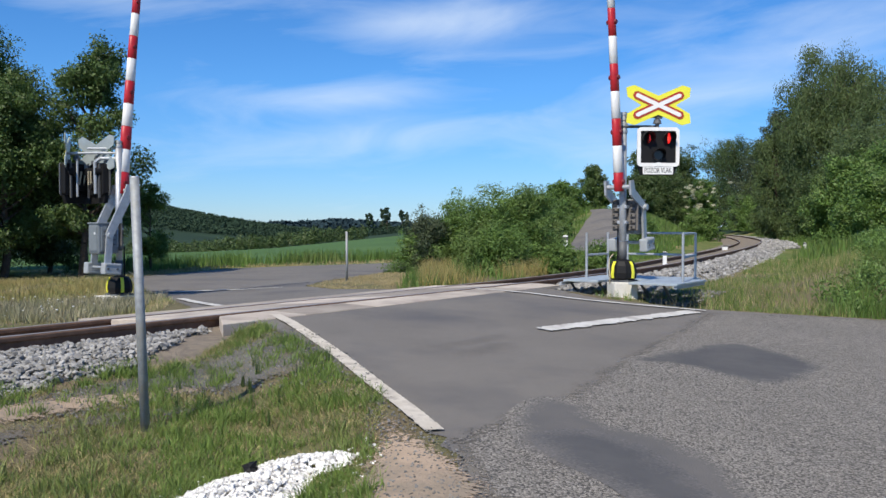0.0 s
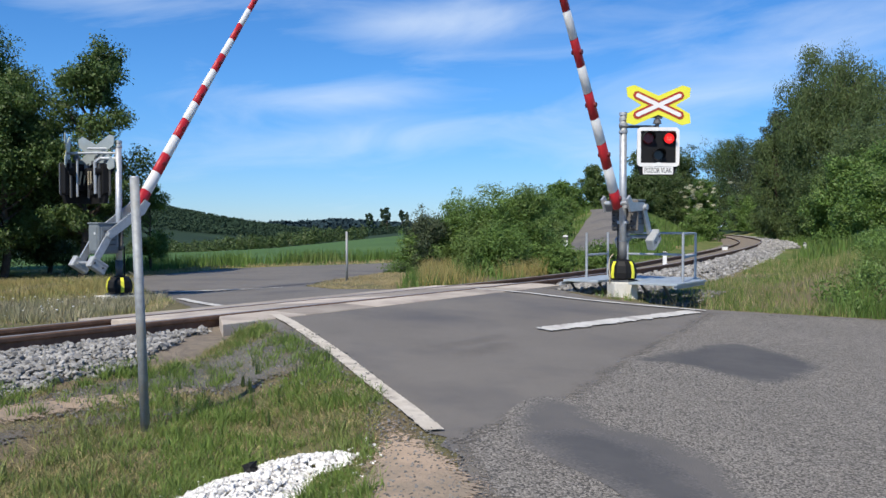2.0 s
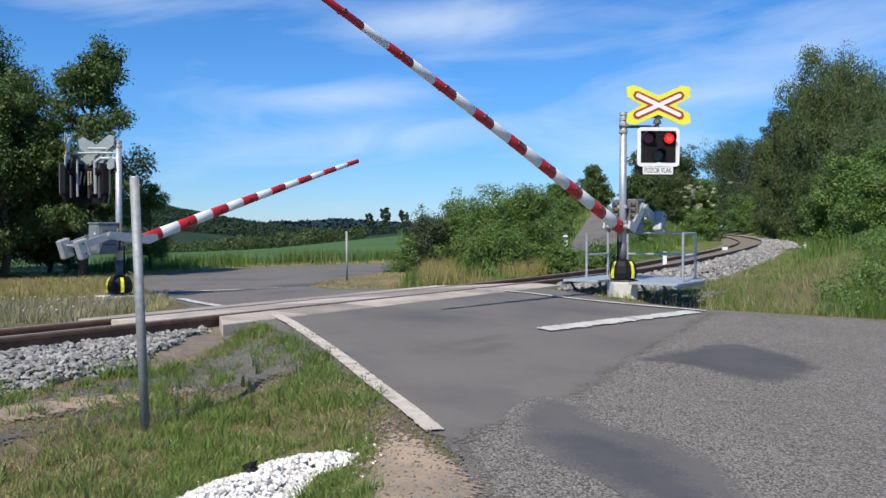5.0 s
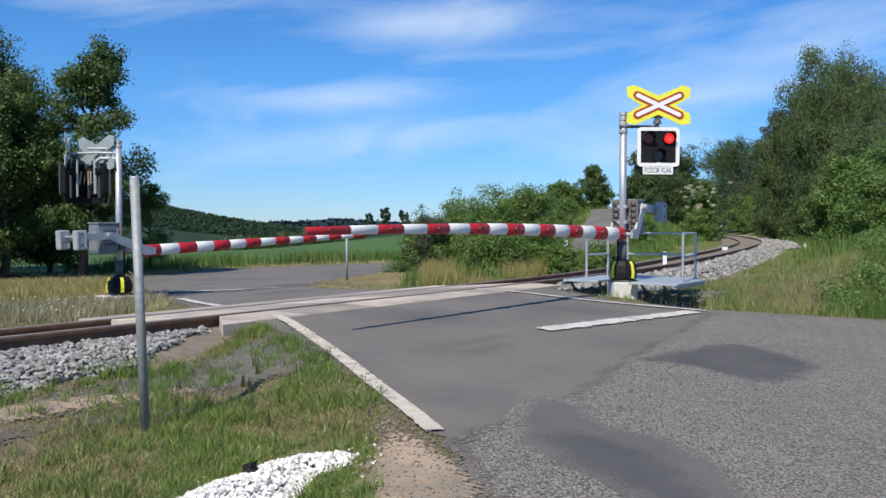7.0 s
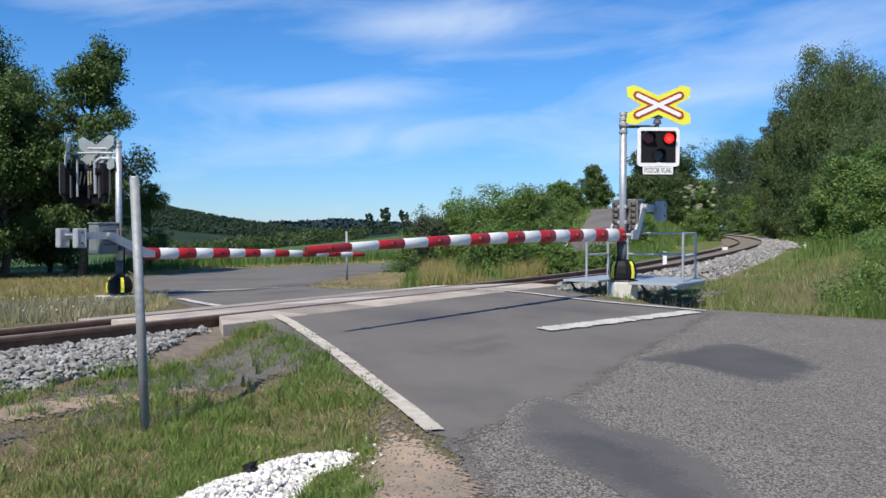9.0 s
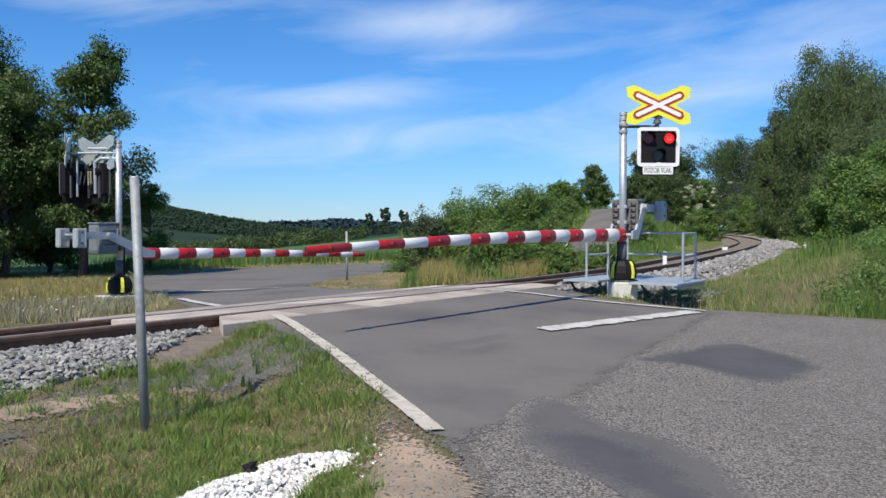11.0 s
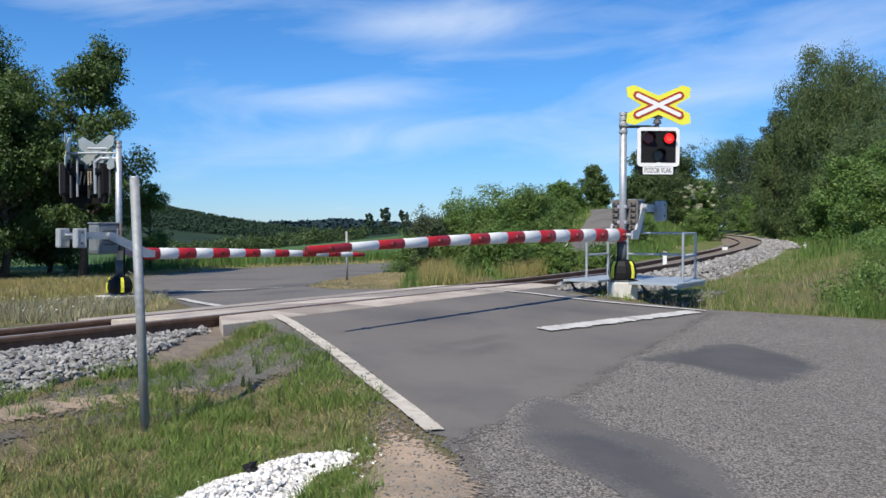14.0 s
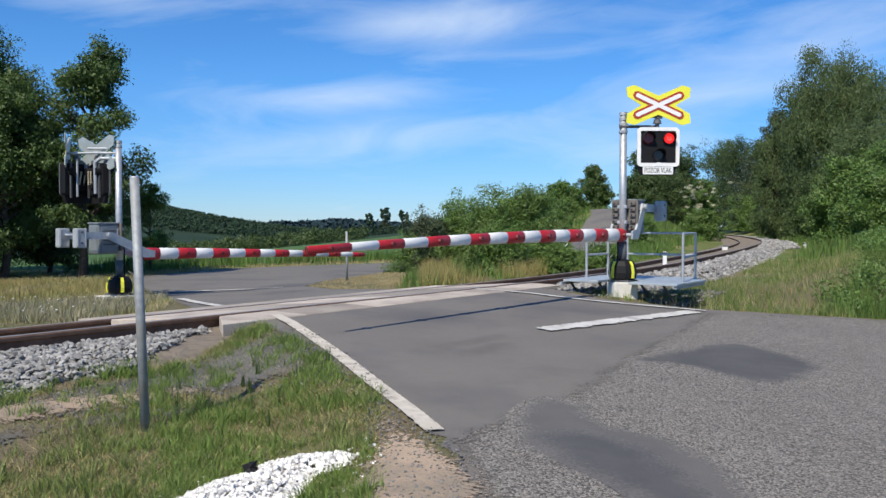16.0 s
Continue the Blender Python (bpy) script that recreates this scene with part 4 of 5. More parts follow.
def build_light_box(ob, m, lettered):
    """Black signal board with a white rim, two red lamps over a clear one; faces local -y of m."""
    shell = place(part("signal_board", prism(B(), rounded(0.60, 0.56, 0.05), 0.11, Matrix.Translation((0, 0.06, 0))), M["black"], ob, "black signal board with white rim"), ob, m)
    rim = B()
    outer, inner = rounded(0.655, 0.60, 0.06), rounded(0.545, 0.49, 0.012)
    n = len(outer)
    for y0 in (-0.012, 0.012):
        vo = [rim.verts.new((x, y0, z)) for x, z in outer]
        vi = [rim.verts.new((x, y0, z)) for x, z in inner]
        for i in range(n):
            rim.faces.new((vo[i], vo[(i + 1) % n], vi[(i + 1) % n], vi[i]))
        if y0 < 0:
            fo, fi = vo, vi
    for i in range(n):
        rim.faces.new((fo[i], vo[i], vo[(i + 1) % n], fo[(i + 1) % n]))
        rim.faces.new((fi[(i + 1) % n], vi[(i + 1) % n], vi[i], fi[i]))
    bmesh.ops.recalc_face_normals(rim, faces=rim.faces)
    part("rim", rim, M["signwhite"] if lettered else M["darkgrey"], shell, "white rim" if lettered else "dark rim")
    lamps = []
    for k, (x, z) in enumerate(((-0.16, 0.13), (0.16, 0.13), (0.0, -0.125))):
        hood = B()
        seg = 18
        ro, depth = 0.098, 0.17
        ring = []
        for i in range(seg + 1):
            a = radians(-20 + 220 * i / seg)
            cut = depth * (0.45 + 0.55 * max(0, math.sin(a)))
            ring.append([hood.verts.new((x + rr * math.cos(a), yy, z + rr * math.sin(a))) for rr, yy in ((ro, 0.0), (ro, -cut), (ro - 0.006, -cut), (ro - 0.006, 0.0))])
        for a, b in zip(ring[:-1], ring[1:]):
            for j in range(4):
                hood.faces.new((a[j], b[j], b[(j + 1) % 4], a[(j + 1) % 4]))
        part("hood", hood, M["black"], shell, "black lamp hood")
        if k == 2:
            part("clear_lens", tube(B(), (x, 0.005, z), (x, -0.015, z), 0.085, 0.07, 20), M["lens_white"], shell, "unlit clear lens")
        else:
            # turning insert: one face lit, the other dark
            bm = tube(B(), (0, -0.001, 0), (0, 0.012, 0), 0.082, 0.078, 22)
            lamp = part("lamp", bm, M["glass_dark"], ob, "round red warning lamp")
            part("lit_lens", tube(B(), (0, -0.002, 0), (0, -0.012, 0), 0.080, 0.066, 22), M["lamp_red"], lamp, "glowing red lens")
            core = B()
            for cx, cz in ((-0.022, 0.014), (0.022, 0.014), (-0.026, -0.018), (0.0, -0.026), (0.026, -0.018)):
                tube(core, (cx, -0.011, cz), (cx, -0.0145, cz), 0.013, 0.011, 8)
            part("glowing_core", core, M["lamp_core"], lamp, "bright lamp core")
            lamps.append((lamp, in_barrier(ob, m @ Matrix.Translation((x, -0.022, z)))))
    # lamp housings and wiring behind the board
    for x, z in ((-0.16, 0.13), (0.16, 0.13), (0.0, -0.125)):
        part("lamp_housing", tube(B(), (x, 0.115, z), (x, 0.21, z), 0.085, 0.07, 14), M["black"], shell, "black lamp housing")
    part("back_frame", box(box(B(), (0.03, 0.03, 0.62), (-0.2, 0.14, -0.02)), (0.03, 0.03, 0.62), (0.2, 0.14, -0.02)), M["darkgrey"], shell, "dark back frame")
    part("wiring", tube(tube(B(), (0.04, 0.22, 0.14), (0.07, 0.2, -0.1), 0.016, 0.016, 6), (-0.05, 0.22, 0.14), (-0.02, 0.2, -0.1), 0.012, 0.012, 6), M["rope"], shell, "pale brown wiring")
    # white half disc on the lower rim
    half = [(0.085 * math.cos(radians(a)), 0.06 * math.sin(radians(a)) - 0.297) for a in range(0, 181, 15)]
    part("half_disc", prism(B(), half, 0.006, Matrix.Translation((0.0, -0.016, 0))), M["signwhite"], shell)
    sign = part("name_plate", prism(B(), rounded(0.47, 0.115, 0.012), 0.012, Matrix.Translation((-0.005, -0.004, -0.362))), M["signwhite"], shell, "white plate with black lettering")
    part("lower_cover", prism(B(), [(-0.30, -0.28), (0.30, -0.28), (0.25, -0.43), (-0.26, -0.43)], 0.07, Matrix.Translation((0, 0.05, 0))), M["black"], shell)
    if lettered:
        cu = bpy.data.curves.new("lettering", "FONT")
        cu.body = "POZOR VLAK"
        cu.size = 0.098
        cu.extrude = 0.001
        cu.align_x, cu.align_y = "CENTER", "CENTER"
        cu.space_character = 1.02
        cu.materials.append(M["black"])
        t = new("lettering", cu)
        t.parent = shell
        t.scale = (0.70, 1.12, 1)
        t.rotation_euler = (math.pi / 2, 0, 0)
        t.location = (-0.005, -0.0115, -0.362)
        tagged(t, "black capital letters")
    bm = tube(B(), (0, 0.06, 0.27), (0, 0.06, 0.38), 0.03, 0.03, 12)
    tube(bm, (0, 0.06, 0.36), (0, 0.06, 0.42), 0.065, 0.05, 14)
    tube(bm, (0, 0.06, 0.42), (0, 0.06, 0.45), 0.05, 0.02, 14)
    part("bell", bm, M["darkgrey"], shell, "dark warning bell")
    return shell, lamps


RB, LB = BAR_R[0], BAR_L[0]
build_cross(RB, pose(3.30, 13.42, 3.272, 0, 0, 3), False)
_, LAMPS_R = build_light_box(RB, pose(3.30, 13.42, 2.635, 0, 0, 3), True)
bm = tube(B(), (2.72, 13.52, 2.955), (3.30, 13.50, 2.955), 0.022, 0.022, 10)
o = place(part("signal_bracket", bm, M["darkgrey"], RB), RB, Matrix.Identity(4))
bm = tube(B(), (2.79, 13.53, 3.10), (3.32, 13.47, 3.10), 0.018, 0.018, 10)
place(part("cross_bracket", bm, M["darkgrey"], RB), RB, Matrix.Identity(4))
for zc in (2.88, 2.99):
    bm = tube(B(), (0, 0, zc - 0.56 - 0.02), (0, 0, zc - 0.56 + 0.02), 0.068, 0.068, 16)
    box(bm, (0.17, 0.03, 0.035), (0, 0.0, zc - 0.56))
    part("mast_clamp", bm, M["galv"], RB)

# the far barrier's heads face the other way
build_cross(LB, pose(-6.20, 15.66, 2.73, 0, 0, 180 - 32), True)
_, LAMPS_L = build_light_box(LB, pose(-6.14, 15.72, 2.26, 0, 0, 180 - 42), False)
build_cross(LB, pose(-6.76, 15.75, 2.76, 0, 0, -72), True)
_, LAMPS_L2 = build_light_box(LB, pose(-6.64, 15.78, 2.26, 0, 0, -118), False)
for pts, r, nm in ((((-5.75, 15.5, 2.72), (-6.15, 15.50, 2.72), (-6.7, 15.6, 2.72)), 0.022, "cross_bracket"),
                   (((-5.75, 15.5, 2.62), (-6.05, 15.46, 2.62), (-6.15, 15.46, 2.55), (-6.15, 15.48, 2.0)), 0.03, "signal_bracket"),
                   (((-5.75, 15.5, 2.80), (-6.3, 15.52, 2.80)), 0.02, "cross_bracket"),
                   (((-6.5, 15.55, 2.62), (-6.5, 15.55, 1.95)), 0.02, "signal_bracket")):
    bm = B()
    for a, b in zip(pts[:-1], pts[1:]):
        tube(bm, a, b, r, r, 10)
    place(part(nm, bm, M["galv"], LB, "galvanised bent tube"), LB, Matrix.Identity(4))

# ---- service platform beside the mast ----


def build_platform():
    ob = thing("service_platform", Matrix.Translation((*to_xy(0, 0), 0)) @ Matrix.Rotation(math.atan2(DY, DX), 4, "Z"), "galvanised steel service platform with handrails beside the mast", "platform")
    zt = 0.575
    # local x along the track, local y away from the viewer (-q)
    for s0, s1, q0, q1 in ((12.55, 14.35, 0.85, 1.45), (13.02, 14.2, 1.47, 2.0), (12.4, 13.7, 2.02, 2.78), (13.715, 14.25, 2.02, 2.5)):
        bm = box(B(), (s1 - s0, q1 - q0, 0.035), ((s0 + s1) / 2, -(q0 + q1) / 2, zt - 0.018), bevel=0.006)
        part("deck_plate", bm, M["deck"], ob, "pale grey steel grating")
    for s, q in ((12.8, 2.72), (14.15, 2.45), (14.3, 1.2), (13.3, 0.9), (14.15, 0.9)):
        part("post", tube(B(), (s, -q, zt - 0.08), (s, -q, zt + 0.74), 0.021, 0.021, 12), M["galv"], ob)
    for z in (0.73, 0.37):
        part("handrail", tube(B(), (12.8, -2.72, zt + z), (14.15, -2.45, zt + z), 0.019, 0.019, 10), M["galv"], ob)
        part("handrail", tube(B(), (14.15, -2.45, zt + z), (14.3, -1.2, zt + z), 0.019, 0.019, 10), M["galv"], ob)
    part("handrail", tube(B(), (13.3, -0.9, zt + 0.37), (14.15, -0.9, zt + 0.37), 0.019, 0.019, 10), M["galv"], ob)
    for q in (0.9, 1.4, 2.1, 2.45):
        bm = tube(B(), (12.7, -q, zt - 0.04), (13.3, -q, 0.1), 0.02, 0.02, 8)
        part("brace", bm, M["darkgrey"], ob)
    for q in (0.87, 2.74):
        part("edge_beam", box(B(), (1.25, 0.04, 0.045), (13.05, -q, zt - 0.058)), M["galv"], ob)


build_platform()

# ---- marker poles ----


def pole(x, y, h, r, lean, label):
    z = gz(x, y)
    ob = part("steel_pole", tube(B(), (0, 0, -0.1), (0, 0, h), r, r, 20), M["oldgalv"], smooth=True)
    part("cap", tube(B(), (0, 0, h), (0, 0, h + 0.006), r * 1.02, r * 0.9, 20), M["galv"], ob)
    ob.matrix_basis = pose(x, y, z, lean[0], lean[1], 0)
    return tagged(ob, label, "pole", "poles")


pole(-1.885, 5.5, 1.60, 0.029, (0, -2.0), "bare galvanised steel pole in the grass")
pole(-2.36, 21.4, 1.20, 0.030, (0, 0), "thin bare steel pole on a grass island")


def marker_post(x, y, h, w, label):
    ob = part("marker_post", box(B(), (w, w * 0.6, h), (0, 0, h / 2 - 0.05), bevel=0.01), M["signwhite"])
    part("band", box(B(), (w * 1.03, w * 0.63, h * 0.16), (0, 0, h * 0.8)), M["darkgrey"], ob, "dark band")
    ob.matrix_basis = pose(x, y, gz(x, y))
    return tagged(ob, label, "marker post", "marker posts")


marker_post(6.2, 24.4, 0.55, 0.11, "small white trackside marker post")
marker_post(14.2, 44.0, 0.35, 0.25, "low white trackside stone")
marker_post(17.2, 41.5, 0.5, 0.12, "small white marker post under the trees")
marker_post(5.6, 40.0, 1.0, 0.22, "pale roadside marker post among bushes")

# side road climbing behind the bushes
SIDE = [(3.9, 36.8), (5.6, 40.0), (6.4, 46.0), (8.6, 58.0), (10.8, 67.0), (13.0, 77.0), (15.6, 77.0), (14.2, 67.0), (11.9, 58.0), (8.9, 46.0), (7.6, 40.0), (4.8, 34.7)]
side = sheet("side_road", SIDE, 0.06, M["asphalt"], 1.0, 0.0, 5, follow_road=False)
tagged(side, "narrow grey side road climbing a rise", "road", kind="structure")

# ---- stones ----


def stones(name, pos, size, mat, rng, label, flat=0.7):
    """Angular stones, twenty faces each."""
    t = (1 + 5 ** 0.5) / 2
    bv = np.array([(-1, t, 0), (1, t, 0), (-1, -t, 0), (1, -t, 0), (0, -1, t), (0, 1, t), (0, -1, -t), (0, 1, -t), (t, 0, -1), (t, 0, 1), (-t, 0, -1), (-t, 0, 1)]) / 1.9
    bf = np.array(((0, 11, 5), (0, 5, 1), (0, 1, 7), (0, 7, 10), (0, 10, 11), (1, 5, 9), (5, 11, 4), (11, 10, 2), (10, 7, 6), (7, 1, 8),
                   (3, 9, 4), (3, 4, 2), (3, 2, 6), (3, 6, 8), (3, 8, 9), (4, 9, 5), (2, 4, 11), (6, 2, 10), (8, 6, 7), (9, 8, 1)))
    n = len(pos)
    sc = size * rng.uniform(0.55, 1.35, n)[:, None] * rng.uniform(0.6, 1.25, (n, 3))
    v = bv[None] * rng.uniform(0.5, 1.35, (n, 12))[:, :, None] * sc[:, None, :]
    a, b = rng.uniform(0, 6.28, n), rng.uniform(-0.6, 0.6, n)
    ca, sa, cb, sb = np.cos(a)[:, None], np.sin(a)[:, None], np.cos(b)[:, None], np.sin(b)[:, None]
    x, y, z = v[..., 0], v[..., 1], v[..., 2] * flat
    x, z = x * cb - z * sb, x * sb + z * cb
    x, y = x * ca - y * sa, x * sa + y * ca
    v = np.stack([x, y, z], -1) + pos[:, None, :]
    f = bf[None] + (np.arange(n) * 12)[:, None, None]
    return tagged(bulk(name, v.reshape(-1, 3), f.reshape(-1, 3), mat), label, "stones", kind="stuff")


rng = np.random.default_rng(9)


def along_track(n, t0, t1, o0, o1, power=1.0):
    """Random places beside the near rail: positions by arc length and offset towards the viewer."""
    seg = np.hypot(*np.diff(RAIL_NP, axis=0).T)
    arc = np.concatenate([[0], np.cumsum(seg)])
    start = arc[np.argmin(np.hypot(RAIL_NP[:, 0] - to_xy(0, 0)[0], RAIL_NP[:, 1] - to_xy(0, 0)[1]))]
    u = start + t0 + (t1 - t0) * rng.uniform(0, 1, n) ** power
    px, py = np.interp(u, arc, RAIL_NP[:, 0]), np.interp(u, arc, RAIL_NP[:, 1])
    qx, qy = np.interp(u + 0.1, arc, RAIL_NP[:, 0]), np.interp(u + 0.1, arc, RAIL_NP[:, 1])
    h = np.arctan2(qy - py, qx - px)
    o = rng.uniform(o0, o1, n)
    return px + np.sin(h) * o, py - np.cos(h) * o, o


def bed_height(o):
    return np.interp(o, [-3.4, -2.6, -GAUGE, 0.0, 0.9, 1.5, 2.4], [-0.10, 0.17, RAIL_Z - 0.12 - CANT, RAIL_Z - 0.12, RAIL_Z - 0.14, 0.17, -0.05])


x, y, o = along_track(8500, 1.0, 5.9, 0.16, 1.45)
edge = 1.35 - 0.25 * np.maximum(0, np.array([noise.noise((a * 2, b * 2, 1)) for a, b in zip(x, y)]) * 2) - np.maximum(0, to_sq(x, y)[0] - 4.0) * 0.55
k = o < edge
stones("ballast", np.column_stack([x, y, bed_height(o) + rng.uniform(-0.01, 0.035, len(x))])[k], 0.027, M["stone"], rng, "angular grey railway ballast")
x, y, o = along_track(5000, 12.7, 52.0, 0.16, 1.9, 1.7)
stones("ballast", np.column_stack([x, y, bed_height(o) + rng.uniform(-0.01, 0.04, len(x))]), 0.055, M["stone"], rng, "angular grey railway ballast")
x, y, o = along_track(2800, 50.0, 120.0, 0.1, 2.2, 1.3)
stones("ballast", np.column_stack([x, y, bed_height(np.minimum(o, 1.2)) + rng.uniform(-0.01, 0.05, len(x))]), 0.10, M["stone"], rng, "angular grey railway ballast")
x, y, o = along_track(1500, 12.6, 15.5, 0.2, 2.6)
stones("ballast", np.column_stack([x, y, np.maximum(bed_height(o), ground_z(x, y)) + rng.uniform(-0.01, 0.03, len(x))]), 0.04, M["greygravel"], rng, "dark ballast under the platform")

# sleepers under the rails
SLEEPER = part("sleeper", box(B(), (0.24, 2.4, 0.16), (0, 0.75, 0), bevel=0.012), M["sleeper"])
tagged(SLEEPER, "weathered concrete railway sleeper", "sleeper", "sleepers")
tilt = math.atan2(CANT, GAUGE)
first = True
for s in list(np.arange(-3.0, 5.2, 0.62)) + list(np.arange(13.0, 13.5, 0.62)):
    m = Matrix.Translation((*to_xy(s, 0), RAIL_Z - 0.225)) @ Matrix.Rotation(math.atan2(DY, DX), 4, "Z") @ Matrix.Rotation(-tilt, 4, "X")
    if first:
        SLEEPER.matrix_basis = m
        first = False
    else:
        copy_thing(SLEEPER, m)

# grit shoulder, clay and white gravel beside the road
grit = sheet("grit_shoulder", catmull([(-3.1, 5.9), (-2.6, 6.7), (-2.25, 7.55), (-1.75, 8.1), (-1.6, 8.6), (-1.35, 8.4), (-0.9, 7.2), (-0.62, 6.3), (-0.85, 6.2), (-1.4, 6.5), (-1.95, 6.15), (-2.3, 5.6), (-2.95, 5.3)], 5, True), 0.012, M["gritbed"], 0.12, 0.0, 5, follow_road=False)
tagged(grit, "strip of grey grit along the road edge", "grit", kind="structure")
for nm, mt, pts in (("clay_strip", "clay", [(-4.1, 4.95), (-2.9, 6.0), (-2.0, 6.65), (-1.7, 6.55), (-2.4, 5.65), (-3.1, 4.85), (-3.9, 4.25)]), ("grit_strip", "gritbed", [(-3.3, 4.8), (-2.6, 5.55), (-1.75, 6.35), (-1.35, 6.2), (-2.0, 5.4), (-2.8, 4.6)])):
    tagged(sheet(nm, catmull(pts, 5, True), 0.014, M[mt], 0.12, 0.0, 5, follow_road=False), "bare strip of soil below the ballast", "bare soil", kind="structure")
clay = sheet("clay_shoulder", catmull([(-0.62, 6.3), (-0.36, 5.6), (-0.14, 5.05), (0.14, 4.6), (0.3, 3.9), (0.2, 2.8), (-0.5, 2.8), (-0.55, 4.3), (-0.45, 5.2), (-0.8, 6.0)], 5, True), 0.012, M["clay"], 0.1, 0.0, 6, follow_road=False)
tagged(clay, "bare reddish clay shoulder with loose grit", "bare soil", kind="structure")


def spread(n, outline, lift, power=1.0):
    xs, ys = [p[0] for p in outline], [p[1] for p in outline]
    x, y = rng.uniform(min(xs), max(xs), n), rng.uniform(min(ys), max(ys), n)
    k = inside(x, y, outline)
    x, y = x[k], y[k]
    return np.column_stack([x, y, ground_z(x, y) + lift])


PILE = [(-1.36, 4.2), (-1.22, 4.55), (-1.08, 4.72), (-0.99, 4.95), (-0.82, 5.04), (-0.6, 4.95), (-0.47, 4.8), (-0.55, 4.66), (-0.68, 4.7), (-0.72, 4.4), (-0.78, 3.9), (-1.3, 3.9)]
p = spread(6500, PILE, 0.0)
p[:, 2] += 0.01 + np.minimum(edge_distance(p[:, 0], p[:, 1], PILE), 0.2) * 0.35 * rng.uniform(0.4, 1, len(p))
stones("white_gravel", p, 0.014, M["whitestone"], rng, "heap of bright white gravel in the grass")
p = spread(500, [(-1.5, 4.1), (-1.15, 4.95), (-0.45, 5.05), (-0.3, 4.7), (-0.45, 4.3)], 0.01)
stones("white_gravel", p[::2], 0.010, M["whitestone"], rng, "scattered white gravel")
p = spread(1400, [(-0.5, 6.3), (0.12, 4.6), (0.1, 3.0), (-0.4, 3.0), (-0.45, 4.6)], 0.012)
stones("loose_grit", p, 0.008, M["greygravel"], rng, "loose grit on clay")
p = spread(3000, [(-3.0, 5.85), (-2.5, 6.6), (-2.16, 7.5), (-1.6, 8.1), (-1.35, 8.6), (-0.7, 7.0), (-0.4, 6.2), (-0.9, 6.2), (-1.46, 6.6), (-1.99, 6.2), (-2.4, 5.6)], 0.012)
stones("loose_grit", p, 0.012, M["greygravel"], rng, "loose grey grit by the road")
lump = part("dark_clod", bmesh.new(), M["black"])
bm = B()
bmesh.ops.create_icosphere(bm, subdivisions=2, radius=0.04)
for v in bm.verts:
    v.co *= 1 + 1.1 * noise.noise(v.co * 38)
bm.to_mesh(lump.data)
bm.free()
lump.matrix_basis = pose(-1.03, 4.68, gz(-1.03, 4.68) + 0.05)
tagged(lump, "dark crumpled clod lying on white gravel", "clod")

# ---- trees and bushes ----
LT = "broad leafy tree with dark trunks at the roadside"
plant("tree", -13.2, 24.5, 6.9, 5.4, 0.9, M["leaf_mid"], 110000, 0.05, 11, LT, 520, 0.16, tri=True)
plant("tree", -11.9, 23.6, 5.6, 3.4, 0.9, M["leaf_mid"], 60000, 0.05, 16, "leafy tree of middle height beside taller ones", 300, 0.12, tri=True)
plant("tree", -10.2, 24.6, 6.7, 3.3, 1.3, M["leaf_mid"], 36000, 0.055, 12, "tall thin-leaved oak with sky showing through", 230, 0.11, lean=(0.6, 0), tri=True)
plant("tree", -15.5, 27.5, 8.4, 6.5, 0.8, M["leaf_mid"], 60000, 0.06, 13, LT, 380, 0.16, tri=True)
plant("tree", -12.2, 27.0, 4.4, 3.2, 0.5, M["leaf_dark"], 26000, 0.05, 15, "low dark tree filling the gap under taller ones", 200, 0.08, tri=True)
plant("tree", -9.25, 27.6, 2.9, 2.0, 0.7, M["leaf"], 14000, 0.042, 14, "small bright leafy tree under taller trees", 120, 0.05, tri=True)
plant("tree", -10.5, 25.6, 3.6, 2.4, 1.0, M["leaf_dark"], 16000, 0.045, 17, "small forked roadside tree", 140, 0.09, tri=True)
BT = "dense green roadside bush in full leaf"
for i, (x, y, h, w, n, mt) in enumerate((
        (0.75, 25.5, 2.45, 3.0, 42000, "leaf"), (2.3, 26.2, 2.65, 2.9, 42000, "leaf"), (-0.35, 25.4, 2.0, 1.7, 13000, "leaf_grey"), (3.3, 29.5, 2.35, 1.9, 24000, "leaf"), (3.0, 33.0, 2.8, 2.4, 24000, "leaf"),
        (4.2, 38.0, 2.9, 2.0, 18000, "leaf"), (5.2, 42.5, 2.9, 2.4, 18000, "leaf"), (11.3, 50.0, 1.1, 2.0, 7000, "leaf"), (-12.6, 22.4, 1.4, 2.4, 12000, "leaf_dark"), (-14.2, 22.0, 2.2, 3.6, 20000, "leaf_dark"), (12.9, 56.0, 1.4, 2.4, 7000, "leaf"),
        (-0.95, 25.6, 1.2, 1.6, 12000, "leaf"), (3.25, 23.6, 0.85, 1.1, 10000, "leaf"), (1.4, 24.2, 1.4, 2.8, 26000, "leaf"), (4.9, 26.8, 0.8, 1.6, 9000, "leaf"))):
    plant("bush", x, y, h * 0.88, w, 0.0, M[mt], n, 0.036 if y < 30 else 0.055, 30 + i, BT, 300, 0.03, shape="bush", group="bushes", category="bush", tri=True, spread=0.075)
RT = "tall leafy tree on the railway bank"
